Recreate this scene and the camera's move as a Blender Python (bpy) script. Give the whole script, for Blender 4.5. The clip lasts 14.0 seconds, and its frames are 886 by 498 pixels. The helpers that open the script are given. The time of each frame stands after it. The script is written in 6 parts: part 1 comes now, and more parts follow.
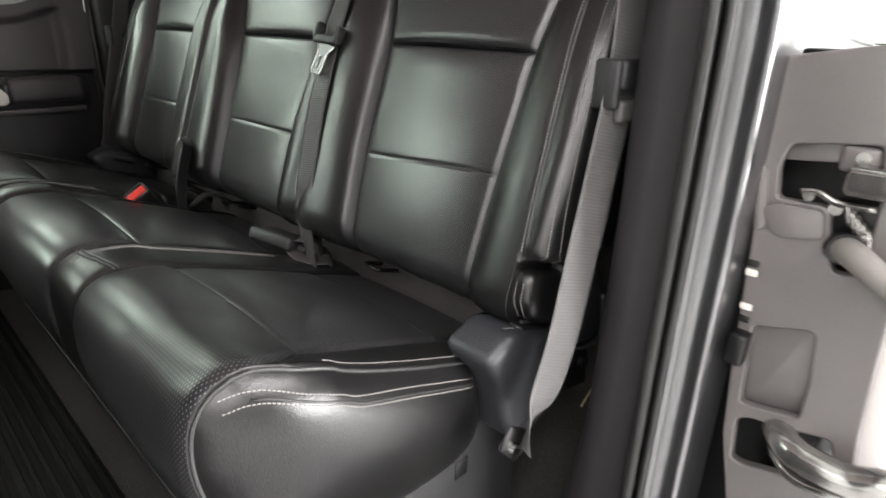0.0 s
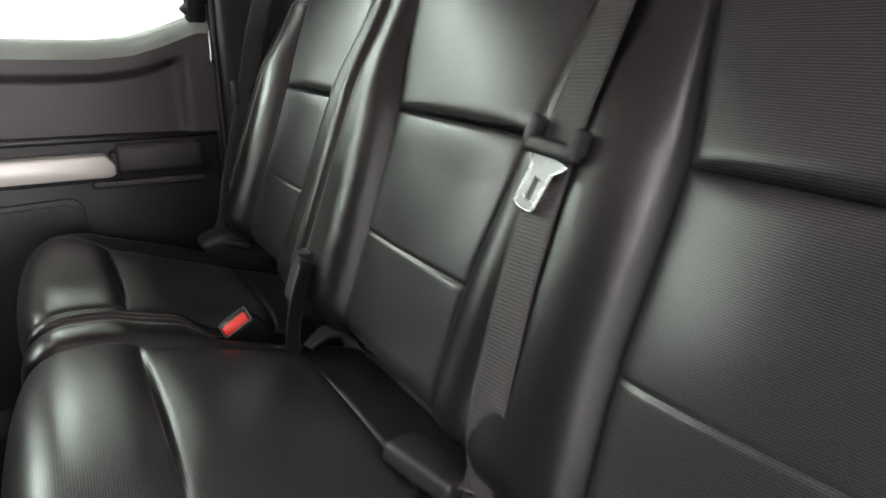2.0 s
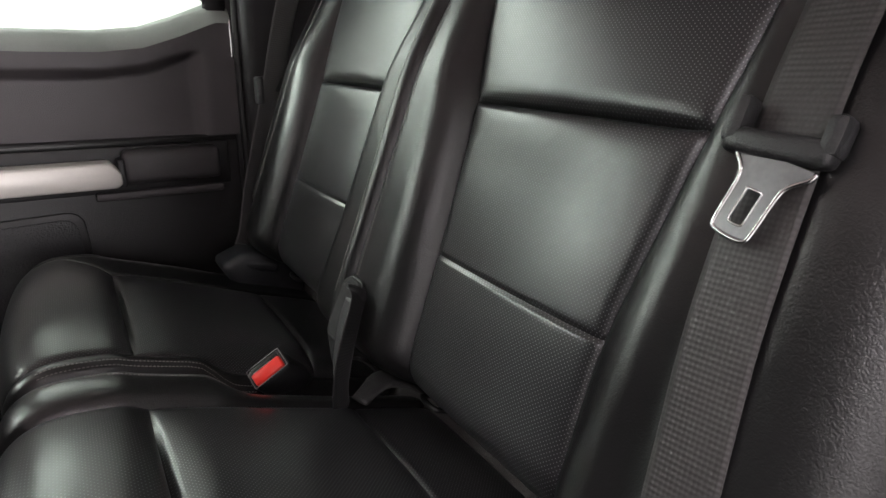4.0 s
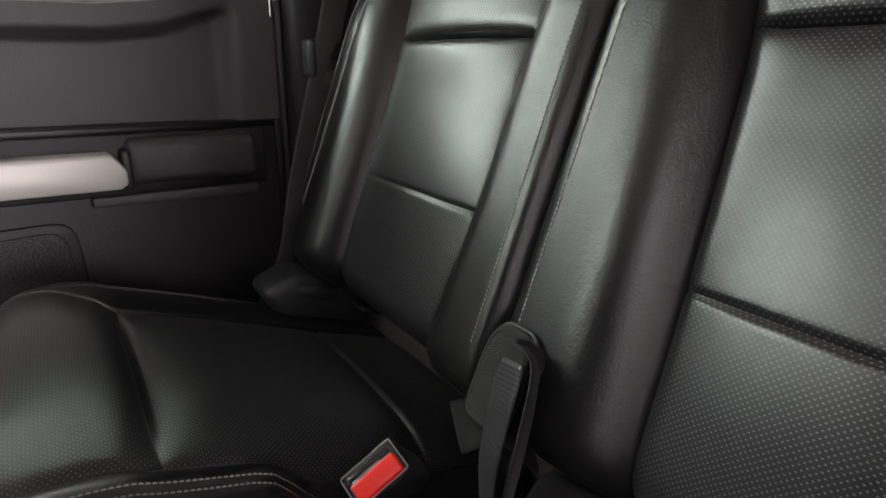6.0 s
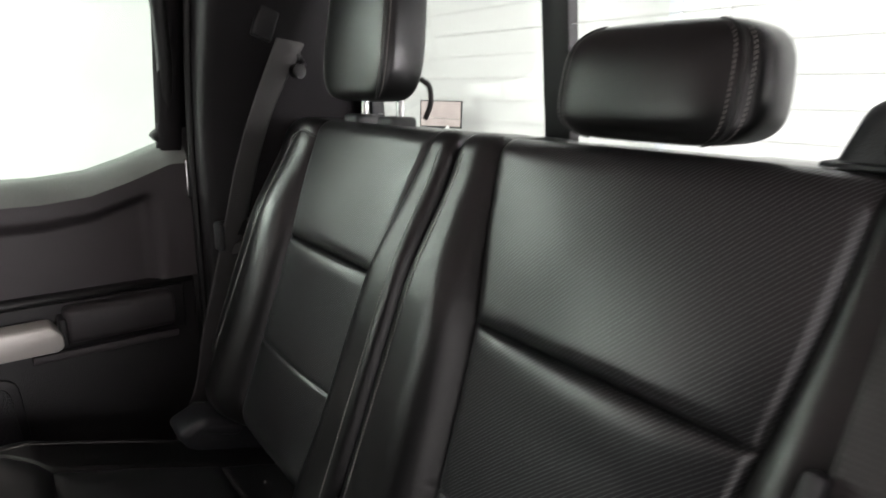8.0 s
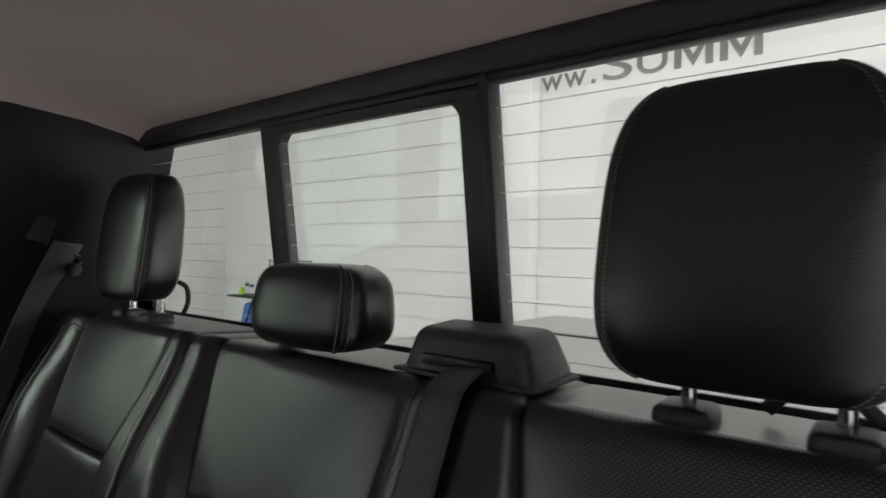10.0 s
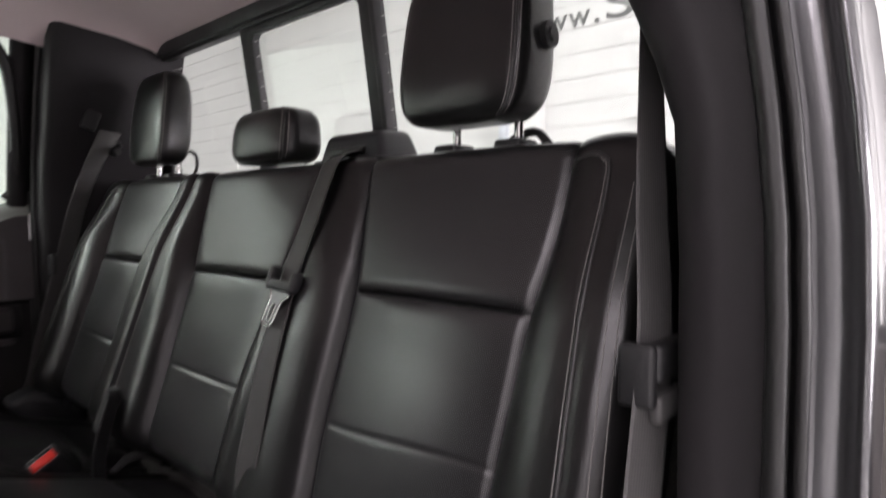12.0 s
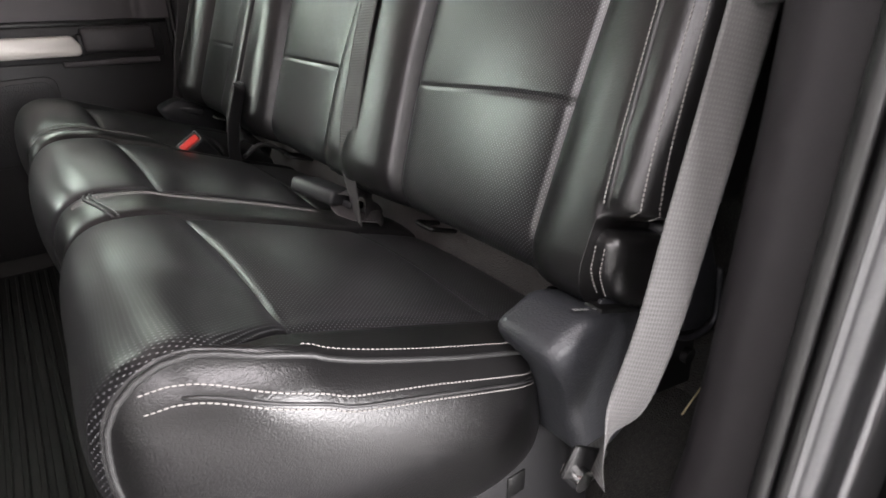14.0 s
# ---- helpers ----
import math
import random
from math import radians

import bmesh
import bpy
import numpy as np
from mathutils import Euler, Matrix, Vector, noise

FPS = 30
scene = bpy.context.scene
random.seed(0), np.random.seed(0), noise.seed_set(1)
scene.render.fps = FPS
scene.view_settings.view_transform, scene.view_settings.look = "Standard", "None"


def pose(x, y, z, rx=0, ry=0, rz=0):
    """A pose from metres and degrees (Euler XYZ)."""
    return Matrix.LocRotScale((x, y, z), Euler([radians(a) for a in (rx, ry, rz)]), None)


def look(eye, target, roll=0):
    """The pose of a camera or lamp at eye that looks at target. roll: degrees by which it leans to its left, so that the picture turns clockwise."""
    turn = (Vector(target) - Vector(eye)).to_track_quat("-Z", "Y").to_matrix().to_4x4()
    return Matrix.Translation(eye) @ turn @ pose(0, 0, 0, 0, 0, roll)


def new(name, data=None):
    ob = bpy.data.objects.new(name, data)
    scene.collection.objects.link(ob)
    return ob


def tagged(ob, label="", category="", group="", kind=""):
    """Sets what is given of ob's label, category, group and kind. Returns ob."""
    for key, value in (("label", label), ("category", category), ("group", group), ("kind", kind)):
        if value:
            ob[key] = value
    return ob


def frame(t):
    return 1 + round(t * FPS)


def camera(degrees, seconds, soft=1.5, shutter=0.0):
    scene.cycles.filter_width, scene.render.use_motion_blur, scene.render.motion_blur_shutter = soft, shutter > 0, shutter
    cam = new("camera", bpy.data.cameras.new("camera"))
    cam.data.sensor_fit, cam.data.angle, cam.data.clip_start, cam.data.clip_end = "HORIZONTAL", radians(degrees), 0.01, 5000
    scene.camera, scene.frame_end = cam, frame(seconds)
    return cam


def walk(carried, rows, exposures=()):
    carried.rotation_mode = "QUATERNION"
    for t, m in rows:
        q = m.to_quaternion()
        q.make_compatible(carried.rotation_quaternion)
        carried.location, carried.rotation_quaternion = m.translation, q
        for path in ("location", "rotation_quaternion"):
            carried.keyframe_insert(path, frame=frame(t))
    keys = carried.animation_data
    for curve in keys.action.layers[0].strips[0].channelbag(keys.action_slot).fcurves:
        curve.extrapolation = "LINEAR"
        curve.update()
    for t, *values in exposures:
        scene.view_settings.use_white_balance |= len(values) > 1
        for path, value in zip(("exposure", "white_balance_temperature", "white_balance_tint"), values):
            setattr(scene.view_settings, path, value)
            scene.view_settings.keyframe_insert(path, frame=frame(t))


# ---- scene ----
cam = camera(75.0, 14.0, shutter=0.4)
PATH = [
    (0, (0.019, 0.04, 1.363), (1.369, 1.323, 0.634), 1.6),
    (0.5, (0.098, 0.118, 1.334), (1.336, 1.534, 0.653), 1.3),
    (1, (0.146, 0.254, 1.334), (1.344, 1.709, 0.665), 1.3),
    (1.5, (0.191, 0.352, 1.358), (1.358, 1.836, 0.698), 1.4),
    (2, (0.244, 0.495, 1.416), (1.291, 2.063, 0.75), 1.4),
    (2.5, (0.271, 0.635, 1.356), (1.272, 2.24, 0.706), 1.6),
    (2.7, (0.257, 0.659, 1.356), (1.262, 2.264, 0.713), 1.8),
    (4.8, (0.261, 0.716, 1.391), (1.31, 2.293, 0.75), 0.9),
    (5, (0.258, 0.771, 1.374), (1.306, 2.349, 0.734), 1.1),
    (5.5, (0.259, 0.948, 1.331), (1.3, 2.536, 0.703), 0.8),
    (6, (0.262, 0.996, 1.31), (1.314, 2.578, 0.685), 0.7),
    (6.5, (0.264, 1.036, 1.309), (1.332, 2.607, 0.685), 0.9),
    (7, (0.27, 0.99, 1.388), (1.355, 2.552, 0.771), 1.1),
    (7.5, (0.266, 0.91, 1.494), (1.401, 2.447, 0.903), 1.4),
    (8, (0.271, 0.803, 1.555), (1.476, 2.315, 1.044), 1.4),
    (8.5, (0.276, 0.725, 1.589), (1.564, 2.207, 1.21), 1.3),
    (9, (0.288, 0.657, 1.633), (1.702, 2.058, 1.439), 1.4),
    (9.2, (0.293, 0.638, 1.639), (1.751, 2.001, 1.505), 1.4),
    (11.3, (0.236, 0.323, 1.537), (1.856, 1.492, 1.621), 1.0),
    (11.5, (0.212, 0.277, 1.503), (1.829, 1.453, 1.577), 0.9),
    (12, (0.146, 0.167, 1.435), (1.648, 1.481, 1.308), -0.1),
    (12.5, (0.113, 0.095, 1.372), (1.428, 1.538, 0.933), -0.5),
    (13, (0.114, 0.063, 1.333), (1.288, 1.538, 0.664), -0.9),
    (13.5, (0.124, 0.067, 1.319), (1.226, 1.545, 0.543), -1.0),
    (14, (0.162, 0.118, 1.284), (1.231, 1.592, 0.456), -0.9),
]
EXPOSURES = [(0, 0.9, 6500, 7), (1.0, 1.03, 6500, 8), (2.0, 1.05, 6500, 11), (2.7, 0.8, 6500, 11), (5.0, 0.76, 6500, 15), (6.5, 0.88, 6500, 15), (7.0, 0.93, 6500, 15), (7.5, 0.72, 6500, 13), (8.3, 0.08, 6500, 12),
             (9.0, -0.68, 6500, 10), (11.3, -0.46, 6500, 16), (12, 0.03, 6500, 19), (12.5, 0.45, 6500, 19), (13, 0.75, 6500, 20), (14, 0.85, 6500, 12)]
walk(cam, [(t, look(eye, target, roll)) for t, eye, target, roll in PATH], EXPOSURES)

# ---- light: a white studio hall, lit by unseen lamp panels added under its ceiling ----
world = bpy.data.worlds.new("world")
scene.world = world
world.use_nodes = True
world.node_tree.nodes["Background"].inputs[0].default_value = (0.95, 0.95, 0.95, 1)
world.node_tree.nodes["Background"].inputs[1].default_value = 0.05


def add_lamp(x, y, z, sx, sy, watts, colour=(1.0, 0.985, 0.95)):
    data = bpy.data.lights.new("added_lamp", "AREA")
    data.shape, data.size, data.size_y, data.energy, data.color = "RECTANGLE", sx, sy, watts, colour
    ob = new("added_lamp", data)
    ob.location = (x, y, z)
    return ob


# added panels, placed for their reflections in the seat leather; the second hangs lower
LAMPS = ((-5.3, -2.0, 4.72, 340), (-5.3, 5.4, 3.85, 580), (4.6, 3.4, 4.72, 25), (-2.2, 7.6, 4.72, 180), (0.3, -2.6, 4.72, 210))


def lamp_size(lx):
    """Panels lie along the truck over its sides, and across it before and behind."""
    return (4.6, 1.8) if abs(lx) < 4 else (1.8, 4.6) if lx > 0 else (3.0, 5.8)


for lx, ly, lz, watts in LAMPS:
    add_lamp(lx, ly, lz, *lamp_size(lx), watts, (1.0, 0.93, 0.96) if ly < 0 else (0.94, 1.0, 0.945))

# unseen fill lamp, added low on the near side to brighten the cushion's end
side_fill = add_lamp(2.7, -3.8, 1.3, 3.8, 2.0, 400, (1.0, 0.97, 0.975))
side_fill.rotation_euler = (radians(90), 0, 0)

# ---- materials ----
def material(name, colour, rough=0.5, metal=0.0, coat=0.0, var=0.25, var_scale=6.0, grain=0.0, grain_scale=300.0,
             spec=0.5, rough_var=0.06, sheen=0.0):
    """Principled paint with large stains, fine grain and bump in object metres."""
    m = bpy.data.materials.new(name)
    m.use_nodes = True
    nt = m.node_tree
    b = nt.nodes["Principled BSDF"]
    b.inputs["Metallic"].default_value = metal
    b.inputs["Coat Weight"].default_value = coat
    b.inputs["Coat Roughness"].default_value = 0.08
    b.inputs["Specular IOR Level"].default_value = spec
    b.inputs["Sheen Weight"].default_value = sheen
    tc = nt.nodes.new("ShaderNodeTexCoord")
    n1 = nt.nodes.new("ShaderNodeTexNoise")
    n1.inputs["Scale"].default_value, n1.inputs["Detail"].default_value = var_scale, 6
    n2 = nt.nodes.new("ShaderNodeTexNoise")
    n2.inputs["Scale"].default_value, n2.inputs["Detail"].default_value = grain_scale, 3
    for n in (n1, n2):
        nt.links.new(tc.outputs["Object"], n.inputs["Vector"])
    mixf = nt.nodes.new("ShaderNodeMath")
    mixf.operation = "MULTIPLY_ADD"
    nt.links.new(n2.outputs["Fac"], mixf.inputs[0])
    mixf.inputs[1].default_value = 0.4
    nt.links.new(n1.outputs["Fac"], mixf.inputs[2])
    ramp = nt.nodes.new("ShaderNodeMapRange")
    ramp.inputs[1].default_value, ramp.inputs[2].default_value = 0.4, 1.0
    ramp.inputs[3].default_value, ramp.inputs[4].default_value = 1 - var, 1 + var
    nt.links.new(mixf.outputs[0], ramp.inputs[0])
    hsv = nt.nodes.new("ShaderNodeHueSaturation")
    hsv.inputs["Color"].default_value = (*colour, 1)
    nt.links.new(ramp.outputs[0], hsv.inputs["Value"])
    nt.links.new(hsv.outputs[0], b.inputs["Base Color"])
    rr = nt.nodes.new("ShaderNodeMapRange")
    rr.inputs[1].default_value, rr.inputs[2].default_value = 0.3, 0.7
    rr.inputs[3].default_value, rr.inputs[4].default_value = max(rough - rough_var, 0.02), min(rough + rough_var, 1)
    nt.links.new(n1.outputs["Fac"], rr.inputs[0])
    nt.links.new(rr.outputs[0], b.inputs["Roughness"])
    if grain:
        bump = nt.nodes.new("ShaderNodeBump")
        bump.inputs["Distance"].default_value = grain
        bump.inputs["Strength"].default_value = 1.0
        nt.links.new(n2.outputs["Fac"], bump.inputs["Height"])
        nt.links.new(bump.outputs[0], b.inputs["Normal"])
    return m


def leather(name, perforated, colour=(0.0080, 0.0078, 0.0079), rough=0.275):
    """Black grained hide; the perforated kind has staggered rows of pinholes laid out by the mesh's own metres."""
    m = material(name, colour, rough, var=0.2, var_scale=9, grain=0.0, rough_var=0.0, spec=0.56)
    nt = m.node_tree
    b = nt.nodes["Principled BSDF"]
    uv = nt.nodes.new("ShaderNodeUVMap")
    tc = nt.nodes.new("ShaderNodeTexCoord")
    cells = nt.nodes.new("ShaderNodeTexVoronoi")
    cells.feature, cells.inputs["Scale"].default_value = "F1", 620
    warp = nt.nodes.new("ShaderNodeTexNoise")
    warp.inputs["Scale"].default_value, warp.inputs["Detail"].default_value = 160, 2
    nt.links.new(tc.outputs["Object"], warp.inputs["Vector"])
    push = nt.nodes.new("ShaderNodeVectorMath")
    push.operation = "MULTIPLY_ADD"
    push.inputs[1].default_value = (0.006, 0.006, 0.006)
    nt.links.new(warp.outputs["Color"], push.inputs[0])
    nt.links.new(tc.outputs["Object"], push.inputs[2])
    nt.links.new(push.outputs[0], cells.inputs["Vector"])
    soft = nt.nodes.new("ShaderNodeTexNoise")
    soft.inputs["Scale"].default_value, soft.inputs["Detail"].default_value = 22, 2
    nt.links.new(tc.outputs["Object"], soft.inputs["Vector"])
    b1 = nt.nodes.new("ShaderNodeBump")
    b1.inputs["Distance"].default_value, b1.inputs["Strength"].default_value = 0.0005, 0.02 if perforated else 0.26
    b1.invert = True
    nt.links.new(cells.outputs["Distance"], b1.inputs["Height"])
    b2 = nt.nodes.new("ShaderNodeBump")
    b2.inputs["Distance"].default_value, b2.inputs["Strength"].default_value = 0.002, 0.03
    nt.links.new(soft.outputs["Fac"], b2.inputs["Height"])
    nt.links.new(b1.outputs[0], b2.inputs["Normal"])
    last = b2
    if perforated:
        pitch = 0.0043
        sep = nt.nodes.new("ShaderNodeSeparateXYZ")
        nt.links.new(uv.outputs[0], sep.inputs[0])

        def mth(op, a, c=None):
            n = nt.nodes.new("ShaderNodeMath")
            n.operation = op
            for i, v in enumerate((a, c)):
                if v is None:
                    continue
                if isinstance(v, (int, float)):
                    n.inputs[i].default_value = v
                else:
                    nt.links.new(v, n.inputs[i])
            return n.outputs[0]

        su = mth("ADD", sep.outputs[0], sep.outputs[1])
        sv = mth("SUBTRACT", sep.outputs[0], sep.outputs[1])
        fu = mth("SUBTRACT", mth("FRACT", mth("DIVIDE", su, pitch)), 0.5)
        fv = mth("SUBTRACT", mth("FRACT", mth("DIVIDE", sv, pitch)), 0.5)
        d2 = mth("ADD", mth("MULTIPLY", fu, fu), mth("MULTIPLY", fv, fv))
        hole = nt.nodes.new("ShaderNodeMapRange")
        hole.interpolation_type = "SMOOTHSTEP"
        hole.inputs[1].default_value, hole.inputs[2].default_value = 0.014, 0.042
        nt.links.new(d2, hole.inputs[0])
        b3 = nt.nodes.new("ShaderNodeBump")
        b3.inputs["Distance"].default_value, b3.inputs["Strength"].default_value = 0.0005, 0.08
        nt.links.new(hole.outputs[0], b3.inputs["Height"])
        nt.links.new(b2.outputs[0], b3.inputs["Normal"])
        last = b3
        old = b.inputs["Base Color"].links[0].from_socket
        dark = nt.nodes.new("ShaderNodeMix")
        dark.data_type = "RGBA"
        nt.links.new(hole.outputs[0], dark.inputs[0])
        dark.inputs[6].default_value = (0.155, 0.157, 0.163, 1)
        nt.links.new(mth("ADD", mth("MULTIPLY", hole.outputs[0], 0.20), 0.36), b.inputs["Specular IOR Level"])
        nt.links.new(old, dark.inputs[7])
        nt.links.new(dark.outputs[2], b.inputs["Base Color"])
    nt.links.new(last.outputs[0], b.inputs["Normal"])
    return m


def webbing_material(name, colour):
    """Woven belt: fine ribs along its length, cross threads between."""
    m = material(name, colour, 0.55, var=0.18, var_scale=14, sheen=0.06)
    nt = m.node_tree
    b = nt.nodes["Principled BSDF"]
    uv = nt.nodes.new("ShaderNodeUVMap")
    w1 = nt.nodes.new("ShaderNodeTexWave")
    w1.inputs["Scale"].default_value = 95
    w1.bands_direction = "X"
    w2 = nt.nodes.new("ShaderNodeTexWave")
    w2.inputs["Scale"].default_value = 84
    w2.bands_direction = "Y"
    for w in (w1, w2):
        nt.links.new(uv.outputs[0], w.inputs["Vector"])
    b1 = nt.nodes.new("ShaderNodeBump")
    b1.inputs["Distance"].default_value, b1.inputs["Strength"].default_value = 0.0006, 0.22
    b2 = nt.nodes.new("ShaderNodeBump")
    b2.inputs["Distance"].default_value, b2.inputs["Strength"].default_value = 0.0006, 0.28
    nt.links.new(w1.outputs["Fac"], b1.inputs["Height"])
    nt.links.new(w2.outputs["Fac"], b2.inputs["Height"])
    nt.links.new(b1.outputs[0], b2.inputs["Normal"])
    nt.links.new(b2.outputs[0], b.inputs["Normal"])
    weave = nt.nodes.new("ShaderNodeMath")
    weave.operation = "MULTIPLY"
    nt.links.new(w1.outputs["Fac"], weave.inputs[0])
    nt.links.new(w2.outputs["Fac"], weave.inputs[1])
    light = nt.nodes.new("ShaderNodeMapRange")
    light.inputs[3].default_value, light.inputs[4].default_value = 0.86, 1.22
    nt.links.new(weave.outputs[0], light.inputs[0])
    hsv = next(n for n in nt.nodes if n.type == "HUE_SAT")
    both = nt.nodes.new("ShaderNodeMath")
    both.operation = "MULTIPLY"
    nt.links.new(hsv.inputs["Value"].links[0].from_socket, both.inputs[0])
    nt.links.new(light.outputs[0], both.inputs[1])
    nt.links.new(both.outputs[0], hsv.inputs["Value"])
    return m


def glass_material(name, tint=(0.96, 0.98, 0.97)):
    m = bpy.data.materials.new(name)
    m.use_nodes = True
    b = m.node_tree.nodes["Principled BSDF"]
    b.inputs["Base Color"].default_value = (*tint, 1)
    b.inputs["Roughness"].default_value = 0.0
    b.inputs["IOR"].default_value = 1.45
    b.inputs["Transmission Weight"].default_value = 1.0
    return m


HIDE = leather("black_leather", False)
PERF = leather("perforated_leather", True, (0.0065, 0.0064, 0.0067), 0.29)
THREAD = material("pale_thread", (0.235, 0.225, 0.215), 0.7, var=0.2)
PIPE = material("leather_piping", (0.030, 0.030, 0.030), 0.42, var=0.15)
WEB = webbing_material("grey_webbing", (0.082, 0.080, 0.079))
WEBDARK = webbing_material("dark_webbing", (0.030, 0.027, 0.0265))
STRAP = webbing_material("black_strap", (0.007, 0.007, 0.008))
PLASTIC = material("black_plastic", (0.016, 0.016, 0.017), 0.45, grain=0.0004, grain_scale=700)
COVER = material("grained_cover_plastic", (0.020, 0.021, 0.024), 0.45, grain=0.0006, grain_scale=420)
TRIM = material("pillar_trim_plastic", (0.0160, 0.0145, 0.0156), 0.6, grain=0.00006, grain_scale=600, spec=0.22)
DOORTRIM = material("door_trim_plastic", (0.060, 0.053, 0.056), 0.5, grain=0.0005, grain_scale=500)
DOORDARK = material("door_lower_plastic", (0.016, 0.015, 0.016), 0.5, grain=0.0005, grain_scale=500)
RUBBER = material("seal_rubber", (0.012, 0.012, 0.012), 0.5)
MAT = material("rubber_mat", (0.005, 0.0055, 0.0045), 0.6, spec=0.3, var=0.4, var_scale=12, grain=0.0005, grain_scale=350)
CARPET = material("dark_carpet", (0.020, 0.019, 0.0165), 0.95, var=0.95, var_scale=190, grain=0.006, grain_scale=420, sheen=0.08)
FELT = material("grey_felt", (0.030, 0.026, 0.0245), 0.95, var=0.35, var_scale=30, grain=0.002, grain_scale=500, sheen=0.03)
LINER = material("headliner_cloth", (0.72, 0.60, 0.60), 0.95, var=0.12, var_scale=3, grain=0.0012, grain_scale=500)
# pale greenish base colour holds the window light reflected on the sill cap
SILLM = material("sill_cap_sheen", (0.24, 0.255, 0.24), 0.42, grain=0.0003, grain_scale=600)
ARMPAD = material("armrest_vinyl", (0.042, 0.038, 0.040), 0.5, grain=0.0004, grain_scale=500)
SILVER = material("satin_silver", (0.66, 0.63, 0.59), 0.42, metal=0.3, var=0.06)
CHROME = material("polished_steel", (0.55, 0.55, 0.545), 0.14, metal=1.0, var=0.05, rough_var=0.05)
PAINT = material("grey_metallic_paint", (0.13, 0.13, 0.135), 0.34, metal=0.85, coat=1.0, var=0.1, grain=0.0, rough_var=0.06)
PRIMER = material("hinge_pillar_paint", (0.112, 0.102, 0.10), 0.42, metal=0.1, coat=0.25, var=0.12, var_scale=10)
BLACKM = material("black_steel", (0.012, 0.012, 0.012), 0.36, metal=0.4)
RED = material("red_button", (0.75, 0.03, 0.02), 0.3, var=0.08)
# darker copy of the white wall, for the unseen near wall's weaker bounce light
DIMWALL = material("dimmed_wall", (0.45, 0.445, 0.44), 0.8, var=0.05, var_scale=1.5, grain=0.0006, grain_scale=60)
WALLM = material("white_wall", (0.71, 0.715, 0.70), 0.8, var=0.05, var_scale=1.5, grain=0.0006, grain_scale=60)
FLOORM = material("hall_floor", (0.60, 0.60, 0.59), 0.35, var=0.12, var_scale=1.2)
# light grey puts the white wall's reflection into a black cover's colour
TONNEAU = material("bed_cover_sheen", (0.40, 0.405, 0.40), 0.40, var=0.04, grain=0.0006, grain_scale=300)
GREYPAINT = material("wall_lettering", (0.16, 0.165, 0.16), 0.7, var=0.1)
GLASS = glass_material("clear_glass")
DOORGLASS = glass_material("green_tinted_glass", (0.86, 0.95, 0.885))
SCREEN = material("screen_glass", (0.45, 0.38, 0.36), 0.2, var=0.2, var_scale=5)
YELLOWGREEN = material("lime_plastic", (0.45, 0.75, 0.08), 0.4)
BLUE = material("blue_bag", (0.05, 0.16, 0.5), 0.5)
OLIVE = material("olive_bag", (0.16, 0.2, 0.08), 0.6)
WHITEP = material("white_plastic", (0.75, 0.75, 0.73), 0.4, var=0.06)
WIRE = material("heating_wire", (0.62, 0.62, 0.60), 0.5)
BANDM = material("grey_band_tone", (0.50, 0.50, 0.49), 0.7, var=0.06)
COLUMN = material("pale_blue_paint", (0.60, 0.63, 0.68), 0.6, var=0.06)
HOSE = material("ribbed_conduit_rubber", (0.13, 0.12, 0.11), 0.6, var=0.2)
CLEAR = glass_material("bottle_plastic", (0.9, 0.92, 0.92))

# ---- mesh helpers ----
ORIGIN = {}


def thing(name, at, label, category, group="", kind=""):
    ob = new(name)
    ob.location = at
    ob.empty_display_size = 0.02
    ORIGIN[ob] = Vector(at)
    return tagged(ob, label, category, group, kind)


def put(name, verts, faces, mat, parent=None, label="", uvs=None, smooth=True, kind=""):
    o = ORIGIN[parent] if parent is not None else Vector()
    me = bpy.data.meshes.new(name)
    me.from_pydata([tuple(Vector(v) - o) for v in verts], [], faces)
    me.materials.append(mat)
    if smooth:
        me.polygons.foreach_set("use_smooth", [True] * len(me.polygons))
    if uvs is not None:
        layer = me.uv_layers.new(name="UVMap")
        idx = np.empty(len(me.loops), int)
        me.loops.foreach_get("vertex_index", idx)
        layer.data.foreach_set("uv", np.asarray(uvs, float)[idx].ravel())
    ob = new(name, me)
    ob.parent = parent
    ORIGIN[ob] = o
    return tagged(ob, label, kind=kind)


def part(name, bm, mat, parent=None, label="", smooth=True, angle=40):
    o = ORIGIN[parent] if parent is not None else Vector()
    bmesh.ops.translate(bm, verts=bm.verts, vec=-o)
    bmesh.ops.recalc_face_normals(bm, faces=bm.faces)
    if smooth:
        lim = radians(angle)
        for f in bm.faces:
            f.smooth = True
        for e in bm.edges:
            if len(e.link_faces) == 2 and e.calc_face_angle(0) > lim:
                e.smooth = False
    me = bpy.data.meshes.new(name)
    bm.to_mesh(me)
    bm.free()
    me.materials.append(mat)
    ob = new(name, me)
    ob.parent = parent
    ORIGIN[ob] = o
    return tagged(ob, label)


